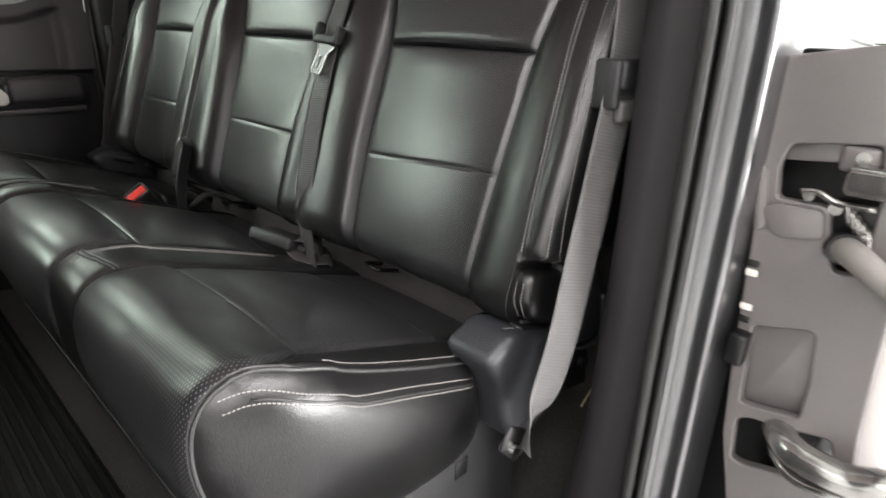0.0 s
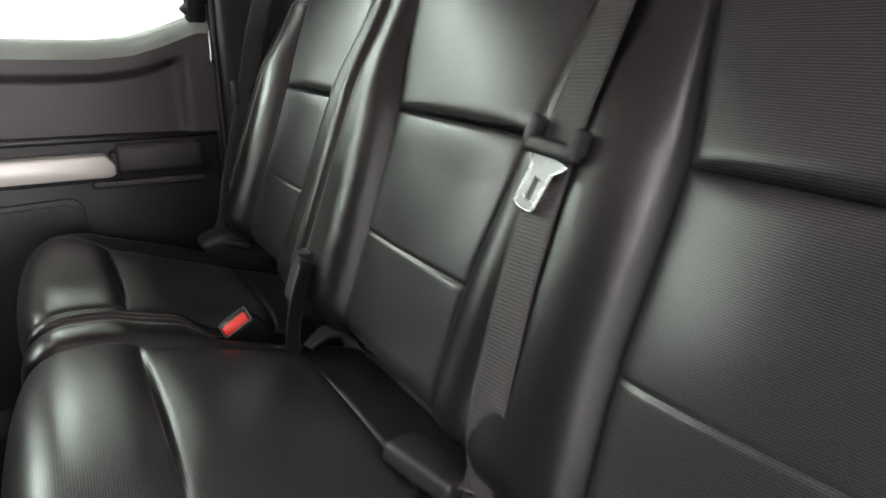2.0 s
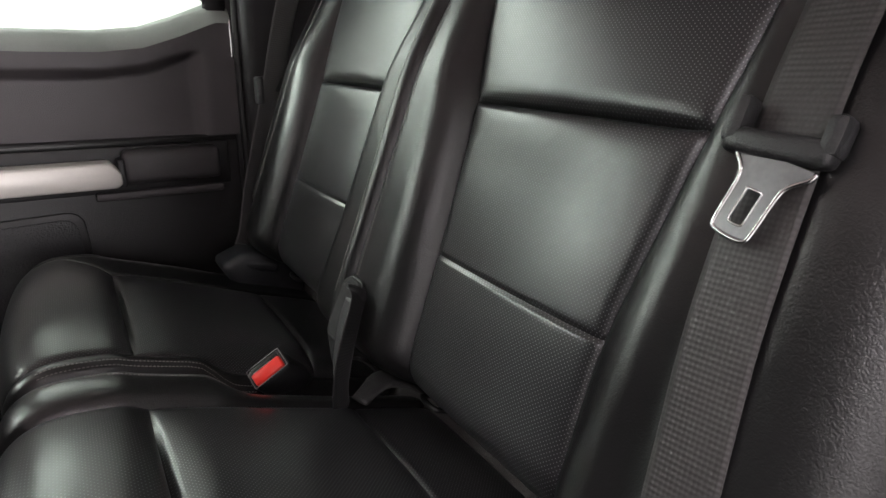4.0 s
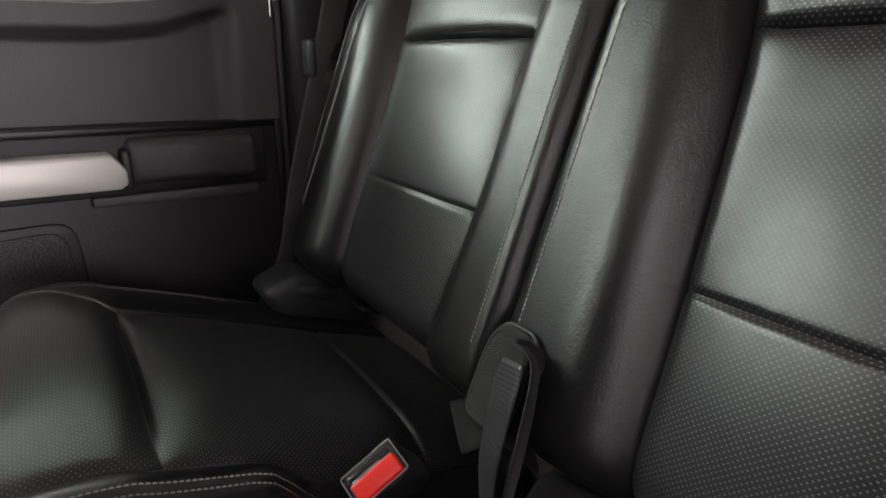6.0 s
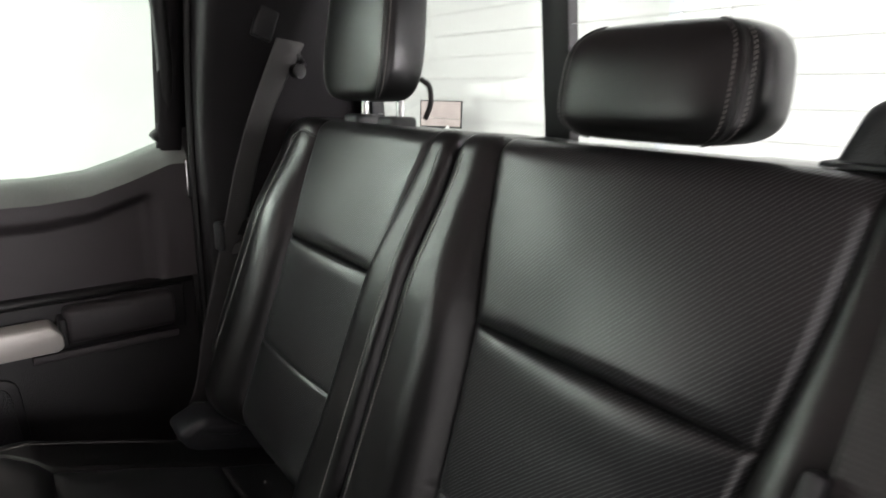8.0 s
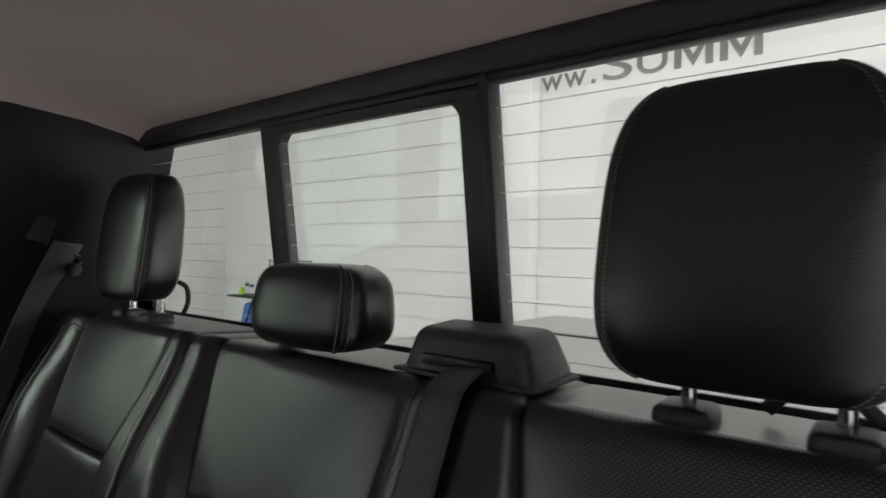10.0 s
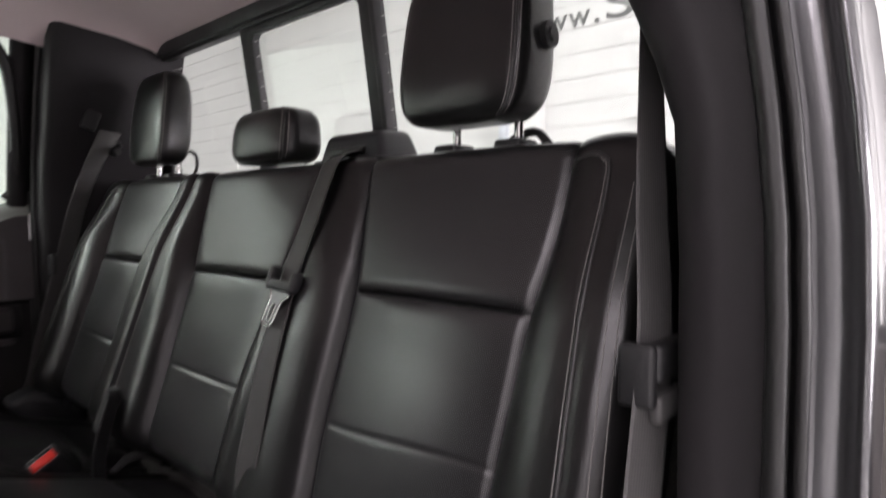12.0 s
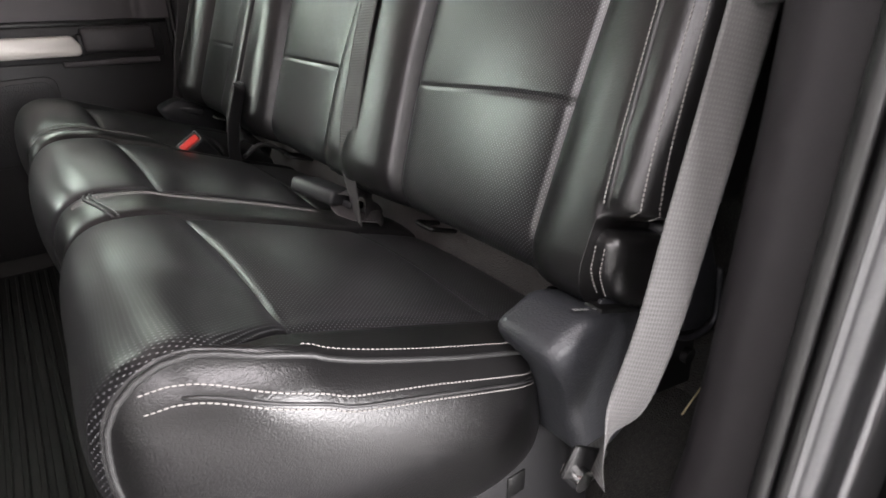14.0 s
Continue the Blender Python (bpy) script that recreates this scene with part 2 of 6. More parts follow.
def rbox(c, size, bevel=0.004, seg=2, turn=None, taper=None):
    """A bevelled block round c. taper: (x, y) scale of its top face."""
    bm = bmesh.new()
    bmesh.ops.create_cube(bm, size=1)
    for v in bm.verts:
        k = taper if taper and v.co.z > 0 else (1, 1)
        v.co = Vector((v.co.x * size[0] * k[0], v.co.y * size[1] * k[1], v.co.z * size[2]))
    if bevel:
        bmesh.ops.bevel(bm, geom=list(bm.edges), offset=bevel, segments=seg, profile=0.5, affect="EDGES")
    m = Matrix.Translation(c) @ (turn.to_4x4() if turn else Matrix())
    bmesh.ops.transform(bm, matrix=m, verts=bm.verts)
    return bm


def slab(outline, depth, at, ax, ay, an, bevel=0.0, seg=2):
    """A flat plate: an outline of (u, v) laid along ax, ay from at, thick along an."""
    bm = bmesh.new()
    at, ax, ay, an = Vector(at), Vector(ax), Vector(ay), Vector(an)
    f = bm.faces.new([bm.verts.new(at + u * ax + v * ay) for u, v in outline])
    r = bmesh.ops.extrude_face_region(bm, geom=[f])
    bmesh.ops.translate(bm, verts=[g for g in r["geom"] if isinstance(g, bmesh.types.BMVert)], vec=an * depth)
    if bevel:
        top = [e for e in bm.edges if len(e.link_faces) == 2 and e.calc_face_angle(0) > 0.6]
        bmesh.ops.bevel(bm, geom=top, offset=bevel, segments=seg, profile=0.5, affect="EDGES")
    return bm


def rod(a, b, r, seg=12, r2=None):
    bm = bmesh.new()
    a, b = Vector(a), Vector(b)
    bmesh.ops.create_cone(bm, cap_ends=True, segments=seg, radius1=r, radius2=r if r2 is None else r2, depth=(b - a).length)
    turn = (b - a).to_track_quat("Z", "Y").to_matrix().to_4x4()
    bmesh.ops.transform(bm, matrix=Matrix.Translation((a + b) / 2) @ turn, verts=bm.verts)
    return bm


def join(*bms):
    out = bmesh.new()
    for b in bms:
        me = bpy.data.meshes.new("tmp")
        b.to_mesh(me)
        out.from_mesh(me)
        b.free()
        bpy.data.meshes.remove(me)
    return out


def smooth_path(pts, n=8):
    """Catmull-Rom through the points, n steps a span."""
    p = [Vector(q) for q in pts]
    p = [2 * p[0] - p[1], *p, 2 * p[-1] - p[-2]]
    out = []
    for i in range(1, len(p) - 2):
        for k in range(n):
            t = k / n
            a, b, c, d = p[i - 1], p[i], p[i + 1], p[i + 2]
            out.append(0.5 * (2 * b + (c - a) * t + (2 * a - 5 * b + 4 * c - d) * t * t + (3 * b - a - 3 * c + d) * t ** 3))
    out.append(p[-2].copy())
    return out


def tube(name, pts, r, mat, parent=None, label="", seg=8, n=6, kind=""):
    path = smooth_path(pts, n) if n else [Vector(p) for p in pts]
    verts, faces = [], []
    side = None
    for i, p in enumerate(path):
        d = (path[min(i + 1, len(path) - 1)] - path[max(i - 1, 0)]).normalized()
        ref = side if side is not None else (Vector((0, 0, 1)) if abs(d.z) < 0.9 else Vector((1, 0, 0)))
        side = (ref - d * ref.dot(d)).normalized()
        up = d.cross(side)
        for k in range(seg):
            a = 2 * math.pi * k / seg
            verts.append(p + r * (math.cos(a) * side + math.sin(a) * up))
    for i in range(len(path) - 1):
        for k in range(seg):
            a, b = i * seg + k, i * seg + (k + 1) % seg
            faces.append((a, b, b + seg, a + seg))
    faces.append(tuple(range(seg))[::-1])
    faces.append(tuple(range((len(path) - 1) * seg, len(path) * seg)))
    return put(name, verts, faces, mat, parent, label, kind=kind)


def ribbon(name, pts, wide, width, thick, mat, parent, label="", n=8):
    """A belt along pts; wide: one direction or one for each point in which it is broad."""
    path = smooth_path(pts, n)
    if not isinstance(wide[0], (tuple, Vector)):
        wide = [wide] * len(pts)
    wides = smooth_path(wide, n)
    verts, faces, uvs, run = [], [], [], 0.0
    m = 10
    for i, p in enumerate(path):
        d = (path[min(i + 1, len(path) - 1)] - path[max(i - 1, 0)]).normalized()
        w = wides[i] - d * wides[i].dot(d)
        w.normalize()
        nrm = d.cross(w)
        run += (p - path[max(i - 1, 0)]).length
        for k in range(m + 1):
            f = k / m - 0.5
            edge = thick / 2 * (1 - (2 * abs(f)) ** 6 * 0.75)
            verts.append(p + w * width * f + nrm * edge)
            uvs.append((f * width, run))
        for k in range(m, -1, -1):
            f = k / m - 0.5
            edge = thick / 2 * (1 - (2 * abs(f)) ** 6 * 0.75)
            verts.append(p + w * width * f - nrm * edge)
            uvs.append((f * width, run))
    ring = 2 * (m + 1)
    for i in range(len(path) - 1):
        for k in range(ring):
            a, b = i * ring + k, i * ring + (k + 1) % ring
            faces.append((a, b, b + ring, a + ring))
    faces.append(tuple(range(ring))[::-1])
    faces.append(tuple(range((len(path) - 1) * ring, len(path) * ring)))
    return put(name, verts, faces, mat, parent, label, uvs)


def stitches(name, path, normals, parent, mat=None, length=0.0030, gap=0.0010, r=0.0007, label="pale stitching thread"):
    """A row of short raised thread loops along a path on a surface."""
    p = np.array([tuple(v) for v in path])
    nn = np.array([tuple(v) for v in normals])
    seg = np.linalg.norm(np.diff(p, axis=0), axis=1)
    run = np.r_[0, np.cumsum(seg)]
    verts, faces, s = [], [], 0.0
    at = lambda q: np.array([np.interp(q, run, p[:, k]) for k in range(3)])
    nat = lambda q: np.array([np.interp(q, run, nn[:, k]) for k in range(3)])
    while s + length < run[-1]:
        a, b, n = at(s), at(s + length), nat(s + length / 2)
        n = n / np.linalg.norm(n)
        d = (b - a) / np.linalg.norm(b - a)
        w = np.cross(d, n)
        base = len(verts)
        for q, k in ((a, 0.3), ((a + b) / 2, 1.0), (b, 0.3)):
            for du, dn in ((1, 0.0), (0.6, 1.0), (-0.6, 1.0), (-1, 0.0)):
                verts.append(tuple(q + w * r * du * (0.7 + 0.3 * k) + n * (r * 1.3 * dn * k - 0.0002)))
        for i in range(2):
            for k in range(3):
                c = base + 4 * i + k
                faces.append((c, c + 1, c + 5, c + 4))
        s += length + gap
    return put(name, verts, faces, mat or THREAD, parent, label, kind="stuff")


def smoothstep(a, b, x):
    t = min(max((x - a) / (b - a), 0.0), 1.0)
    return t * t * (3 - 2 * t)


def lerp_table(table, x):
    return float(np.interp(x, [t[0] for t in table], [t[1] for t in table]))


def near_line(pts, y, s):
    """Distance from (y, s) to a polyline."""
    best = 9.0
    for (ay, as_), (by, bs) in zip(pts, pts[1:]):
        dy, ds = by - ay, bs - as_
        t = min(max(((y - ay) * dy + (s - as_) * ds) / (dy * dy + ds * ds), 0), 1)
        best = min(best, math.hypot(y - ay - t * dy, s - as_ - t * ds))
    return best


def quilt(parent, cols, rows, where, region, step=0.006):
    """One padded surface cut along its seams. cols: seam lines y(s), as tables of (s, y); rows: seam heights s;
    where(y, s): the place; region(i, j): (name, material, label) of the patch between seams."""
    mid = 0.5 * (rows[0] + rows[-1])
    ks = []
    for i in range(len(cols) - 1):
        wide = abs(lerp_table(cols[i + 1], mid) - lerp_table(cols[i], mid))
        n = max(2, int(math.ceil(wide / step)))
        ks += [(i, f / n) for f in range(n)] + ([(i, 1.0)] if i == len(cols) - 2 else [])
    ss = []
    for j in range(len(rows) - 1):
        n = max(2, int(math.ceil((rows[j + 1] - rows[j]) / step)))
        steps = [f / n for f in range(n)]
        if n > 12:
            steps = sorted(steps + [f / n for f in (0.25, 0.5, 0.75, 1.5, n - 0.25, n - 0.5, n - 0.75, n - 1.5)])
        ss += [(j, rows[j] + (rows[j + 1] - rows[j]) * f) for f in steps]
    ss.append((len(rows) - 2, rows[-1]))
    pts, uv = {}, {}
    for b, (j, s) in enumerate(ss):
        edge = [lerp_table(c, s) for c in cols]
        for a, (i, f) in enumerate(ks):
            y = edge[i] + (edge[i + 1] - edge[i]) * f
            pts[a, b], uv[a, b] = where(y, s), (y, s)
    mid_a = len(ks) // 2
    for b in range(len(ss)):
        run = np.r_[0, np.cumsum([(pts[a + 1, b] - pts[a, b]).length for a in range(len(ks) - 1)])]
        shift = uv[mid_a, b][0] - run[mid_a]
        for a in range(len(ks)):
            uv[a, b] = (run[a] + shift, ss[b][1])
    groups = {}
    for b in range(len(ss) - 1):
        for a in range(len(ks) - 1):
            groups.setdefault(region(ks[a][0], ss[b][0]), []).append((a, b))
    made = []
    for (name, mat, label, _), cells in groups.items():
        index, verts, uvs, faces = {}, [], [], []
        for a, b in cells:
            f = []
            for c in ((a, b), (a + 1, b), (a + 1, b + 1), (a, b + 1)):
                if c not in index:
                    index[c] = len(verts)
                    verts.append(pts[c])
                    uvs.append(uv[c])
                f.append(index[c])
            faces.append(f)
        made.append(put(name, verts, faces, mat, parent, label, uvs))
    return made


# ---- plan: x to the rear of the truck, y across the cab, z up from the hall floor ----
MID = 1.077            # the cab's middle line
BACK_N = Vector((-0.94, 0, 0.342))
BACK_U = Vector((0.342, 0, 0.94))
BACK_0 = Vector((0.586, 0, 1.17))
FLOOR_Z = 0.64


def mirror(y):
    return 2 * MID - y


def on_back(y, s, n=0.0):
    return BACK_0 + Vector((0, y, 0)) + s * BACK_U + n * BACK_N


# -- backrests --
S_TOP, S_BOT, DEEP = 0.372, -0.158, 0.115
NEAR_L = [(-0.16, 0.733), (0.0, 0.754), (0.172, 0.757), (0.25, 0.775), (0.372, 0.80)]
NEAR_R = [(-0.16, 0.492), (0.0, 0.491), (0.172, 0.486), (0.25, 0.472), (0.372, 0.470)]
MID_R = [(-0.16, 0.950), (0.0, 0.957), (0.172, 0.932), (0.25, 0.920), (0.372, 0.912)]
MID_L = [(-0.16, 1.190), (0.0, 1.199), (0.172, 1.215), (0.25, 1.238), (0.372, 1.262)]


def eased(table):
    """The same seam line with its bends rounded."""
    return [(s, sum(lerp_table(table, s + d) for d in (-0.036, -0.018, 0.0, 0.018, 0.036)) / 5) for s in [-0.16 + 0.014 * k for k in range(39)]]


NEAR_L, NEAR_R, MID_R, MID_L = (eased(table) for table in (NEAR_L, NEAR_R, MID_R, MID_L))
FAR_R = [(s, mirror(y) + 0.018) for s, y in NEAR_L]
FAR_L = [(s, mirror(y)) for s, y in NEAR_R]
ARCH = [(0.470, 0.336), (0.445, 0.342), (0.427, 0.335), (0.418, 0.31), (0.412, 0.15), (0.404, 0.0), (0.398, -0.07)]
ARCH_FAR = [(mirror(y), s) for y, s in ARCH]
OUTER_SEAM = -0.032        # from the arch seam to the welted seam outside it


def bell(d, w):
    return math.exp(-(d / w) ** 2)


def backrest(parent, y0, y1, inserts, arches, valley=None, round0=0.06, round1=0.06, r0=0.045, r1=0.045):
    """A padded seat back from y0 to y1. inserts: (right seam, left seam) of each quilted panel."""

    def shaped(y, s):
        out = max(y0 - y, y - y1, s - S_TOP, S_BOT - s, 0.0)
        yy, s2 = min(max(y, y0), y1), min(max(s, S_BOT), S_TOP)
        top = S_TOP
        for edge, rc in ((yy - y0, round0), (y1 - yy, round1)):
            if edge < rc:
                top -= 0.8 * rc * (1 - math.sqrt(max(0.0, 1 - ((rc - edge) / rc) ** 2)))
        if s2 > 0.15:
            s2 = 0.15 + (s2 - 0.15) * (top - 0.15) / (S_TOP - 0.15)
        n = 0.0
        inside = False
        for right, left in inserts:
            a, b = lerp_table(right, s), lerp_table(left, s)
            if a - 0.002 <= yy <= b + 0.002:
                inside = True
                w = (yy - a) / (b - a)
                cross = max(0.0, 1 - (2 * w - 1) ** 2)
                if s >= 0.172:
                    puff = 0.010 * cross ** 0.5 * min(1.0, ((s - 0.172) / 0.014) ** 0.5) * (1 - 0.25 * min(1.0, (s - 0.172) / 0.2))
                else:
                    v = min(max((s + 0.16) / 0.332, 0), 1)
                    puff = 0.010 * cross ** 0.6 * (1 - (2 * v - 1) ** (22 if v > 0.5 else 4)) ** 0.6 + 0.003 * cross ** 0.5 * smoothstep(0.10, 0.165, s)
                n += puff
                n -= 0.006 * bell(s - 0.172, 0.0032) * smoothstep(0, 0.08, min(w, 1 - w))
                n -= (0.0022 if yy > 0.85 else 0.0013) * bell(s, 0.0030)
            for q in (a, b):
                n -= 0.0034 * bell(yy - q, 0.0040)
        if not inside:
            ends = [y0] + [q for r_, l_ in inserts for q in (lerp_table(r_, s), lerp_table(l_, s))] + [y1]
            for k in range(0, len(ends), 2):
                a, b = ends[k], ends[k + 1]
                if a <= yy <= b and b - a > 0.01:
                    w = (yy - a) / (b - a)
                    if k == 0:
                        rise = 1 - (1 - min(1.0, (1 - w) / 0.5)) ** 2.4
                    elif k == len(ends) - 2:
                        rise = 1 - (1 - min(1.0, w / 0.5)) ** 2.4
                    else:
                        rise = (1 - (2 * w - 1) ** 2) ** 0.55
                        if valley:
                            rise *= 1 - 0.55 * bell(yy - valley, 0.028)
                    high = 0.034 if s < 0.17 else 0.034 - 0.020 * smoothstep(0.17, 0.34, s)
                    n += high * rise
        for arch in arches:
            foot = near_line([(arch[-1][0], -0.070), (0.36 if arch[-1][0] < 1 else mirror(0.36), -0.070)], yy, s)
            n -= 0.004 * bell(foot, 0.0045)
            d = near_line(arch, yy, s)
            n -= 0.0020 * bell(d, 0.0030)
            turn = 1 if arch[-1][0] < 1 else -1
            outer = near_line([(y + turn * OUTER_SEAM, q) for y, q in arch[3:]], yy, s)
            n -= 0.0026 * bell(outer, 0.0030)
        for edge, r in ((yy - y0, r0), (y1 - yy, r1), (S_TOP - min(s, S_TOP), 0.030), (max(s, S_BOT) - S_BOT, 0.045)):
            if edge < r:
                n -= 0.9 * (r - math.sqrt(max(0.0, r * r - (r - edge) ** 2)))
        if yy < 0.76:
            s2 += 0.013 * smoothstep(0.76, 0.50, yy) * smoothstep(0.38, 0.46, yy) * bell(s, 0.07)
        if s < -0.06 and (yy < 0.404 or yy > mirror(0.404)):
            inset = 0.042 * smoothstep(-0.064, -0.080, s)
            yy += inset * (0.404 - yy) / 0.042 if yy < 1 else -inset * (yy - mirror(0.404)) / 0.042
        place = on_back(yy, s2, n)
        return place + out * Vector((0.985, 0, -0.06))

    cols = [[(0, y0 - DEEP)], [(0, y0)]]
    for right, left in inserts:
        cols += [right, left]
    cols += [[(0, y1)], [(0, y1 + DEEP)]]
    rows = [S_BOT - 0.06, S_BOT, 0.0, 0.172, S_TOP, S_TOP + DEEP]

    def region(i, j):
        panel = i >= 2 and i <= len(cols) - 4 and (i - 2) % 2 == 0
        if panel and j in (1, 2, 3):
            k = (i - 2) // 2
            return (("lower_insert", "middle_insert", "upper_insert")[j - 1], PERF, "perforated black leather insert", k)
        if j == 4:
            return ("top_cover", HIDE, "smooth black leather top", 0)
        return ("bolster", HIDE, "smooth black leather side bolster", i)

    quilt(parent, cols, rows, shaped, region)
    return shaped


def surface_rows(shaped, line, lift=0.0006):
    """Points and normals along a (y, s) polyline on a padded surface."""
    path, normals = [], []
    fine = smooth_path([(y, s, 0) for y, s in line], 10)
    for q in fine:
        p = shaped(q.x, q.y)
        a = shaped(q.x + 0.002, q.y) - shaped(q.x - 0.002, q.y)
        b = shaped(q.x, q.y + 0.002) - shaped(q.x, q.y - 0.002)
        n = a.cross(b)
        n = n.normalized() if n.length > 1e-9 else BACK_N.copy()
        if n.x > 0.3:
            n = -n
        path.append(p + n * lift)
        normals.append(n)
    return path, normals


SPLIT = 1.318
seat_wide = thing("rear_bench_seat", (0.4, 0.85, FLOOR_Z), "wide black leather rear bench section with perforated inserts and pale stitching", "car seat", "split rear bench")
seat_narrow = thing("rear_bench_seat", (0.4, 1.55, FLOOR_Z), "narrow black leather rear bench section beside the far door", "car seat", "split rear bench")
back_wide = backrest(seat_wide, 0.362, SPLIT - 0.003, [(NEAR_R, NEAR_L), (MID_R, MID_L)], [ARCH], valley=0.885, round1=0.022, r0=0.032, r1=0.018)
back_narrow = backrest(seat_narrow, SPLIT + 0.003, mirror(0.362), [(FAR_R, FAR_L)], [ARCH_FAR], round0=0.022, r0=0.018, r1=0.032)

for seat, shp, arch, side in ((seat_wide, back_wide, ARCH, 1), (seat_narrow, back_narrow, ARCH_FAR, -1)):
    for shift in (0.004, OUTER_SEAM + 0.0055, OUTER_SEAM - 0.0035):
        line = [(y + side * shift, s) for y, s in arch[2:] if shift > -0.02 or s < 0.32]
        stitches("stitching", *surface_rows(shp, line), seat)
    ends = [(arch[-1][0], -0.079), (arch[-1][0] - side * 0.012, -0.079), (arch[-1][0] - side * 0.022, -0.079)]
    stitches("stitching", *surface_rows(shp, ends), seat)
    pts, nrm = surface_rows(shp, arch)
    tube("piping", pts[::3], 0.0024, PIPE, seat, n=0)
edge_w = [(SPLIT - 0.022, s) for s in (-0.10, 0.0, 0.1, 0.2, 0.3, 0.345)]
edge_n = [(SPLIT + 0.022, s) for s in (-0.10, 0.0, 0.1, 0.2, 0.3, 0.345)]
stitches("stitching", *surface_rows(back_wide, edge_w), seat_wide)
stitches("stitching", *surface_rows(back_narrow, edge_n), seat_narrow)

# -- cushions: one profile from the front's lower edge over the nose to the rear --
PROFILE = smooth_path([(0.225, 0, 0.880), (0.190, 0, 0.884), (0.168, 0, 0.899), (0.161, 0, 0.925), (0.160, 0, 0.965), (0.160, 0, 1.000), (0.164, 0, 1.026), (0.175, 0, 1.045), (0.191, 0, 1.056),
                       (0.210, 0, 1.0602), (0.240, 0, 1.0590), (0.266, 0, 1.0545), (0.287, 0, 1.046), (0.39, 0, 1.012), (0.50, 0, 0.973), (0.56, 0, 0.954), (0.605, 0, 0.935), (0.62, 0, 0.905)], 10)
P_RUN = np.r_[0, np.cumsum([(b - a).length for a, b in zip(PROFILE, PROFILE[1:])])]
P_X = np.array([p.x for p in PROFILE])
P_Z = np.array([p.z for p in PROFILE])


def profile_at(r):
    r = min(max(r, 0.0), P_RUN[-1])
    d = 0.004
    x, z = np.interp(r, P_RUN, P_X), np.interp(r, P_RUN, P_Z)
    x1, z1 = np.interp(min(r + d, P_RUN[-1]), P_RUN, P_X), np.interp(min(r + d, P_RUN[-1]), P_RUN, P_Z)
    x0, z0 = np.interp(max(r - d, 0), P_RUN, P_X), np.interp(max(r - d, 0), P_RUN, P_Z)
    t = Vector((x1 - x0, 0, z1 - z0)).normalized()
    return Vector((x, 0, z)), Vector((-t.z, 0, t.x))


def run_of_x(x):
    """Arc length at x on the upper side."""
    nose = int(np.argmax(P_Z))
    return float(np.interp(x, P_X[nose:], P_RUN[nose:]))


R_CREASE, R_REAR, R_END, R_NOSE = run_of_x(0.285), run_of_x(0.50), P_RUN[-1], float(P_RUN[int(np.argmax(P_Z))])
R_B0, R_B1 = run_of_x(0.40), run_of_x(0.52)
R_LIP = 0.062          # the sewn lower lip of the front


RIM = [(p.x, p.y) for p in smooth_path([(0.15, 0.42, 0), (0.162, 0.48, 0), (0.175, 0.76, 0), (0.19, 0.90, 0), (0.206, 0.93, 0), (0.24, 0.70, 0), (0.30, 0.46, 0), (0.36, 0.34, 0), (0.42, 0.27, 0), (0.50, 0.16, 0), (0.54, 0.0, 0)], 8)]


def rim_height(x, rim):
    return rim * lerp_table(RIM, x)


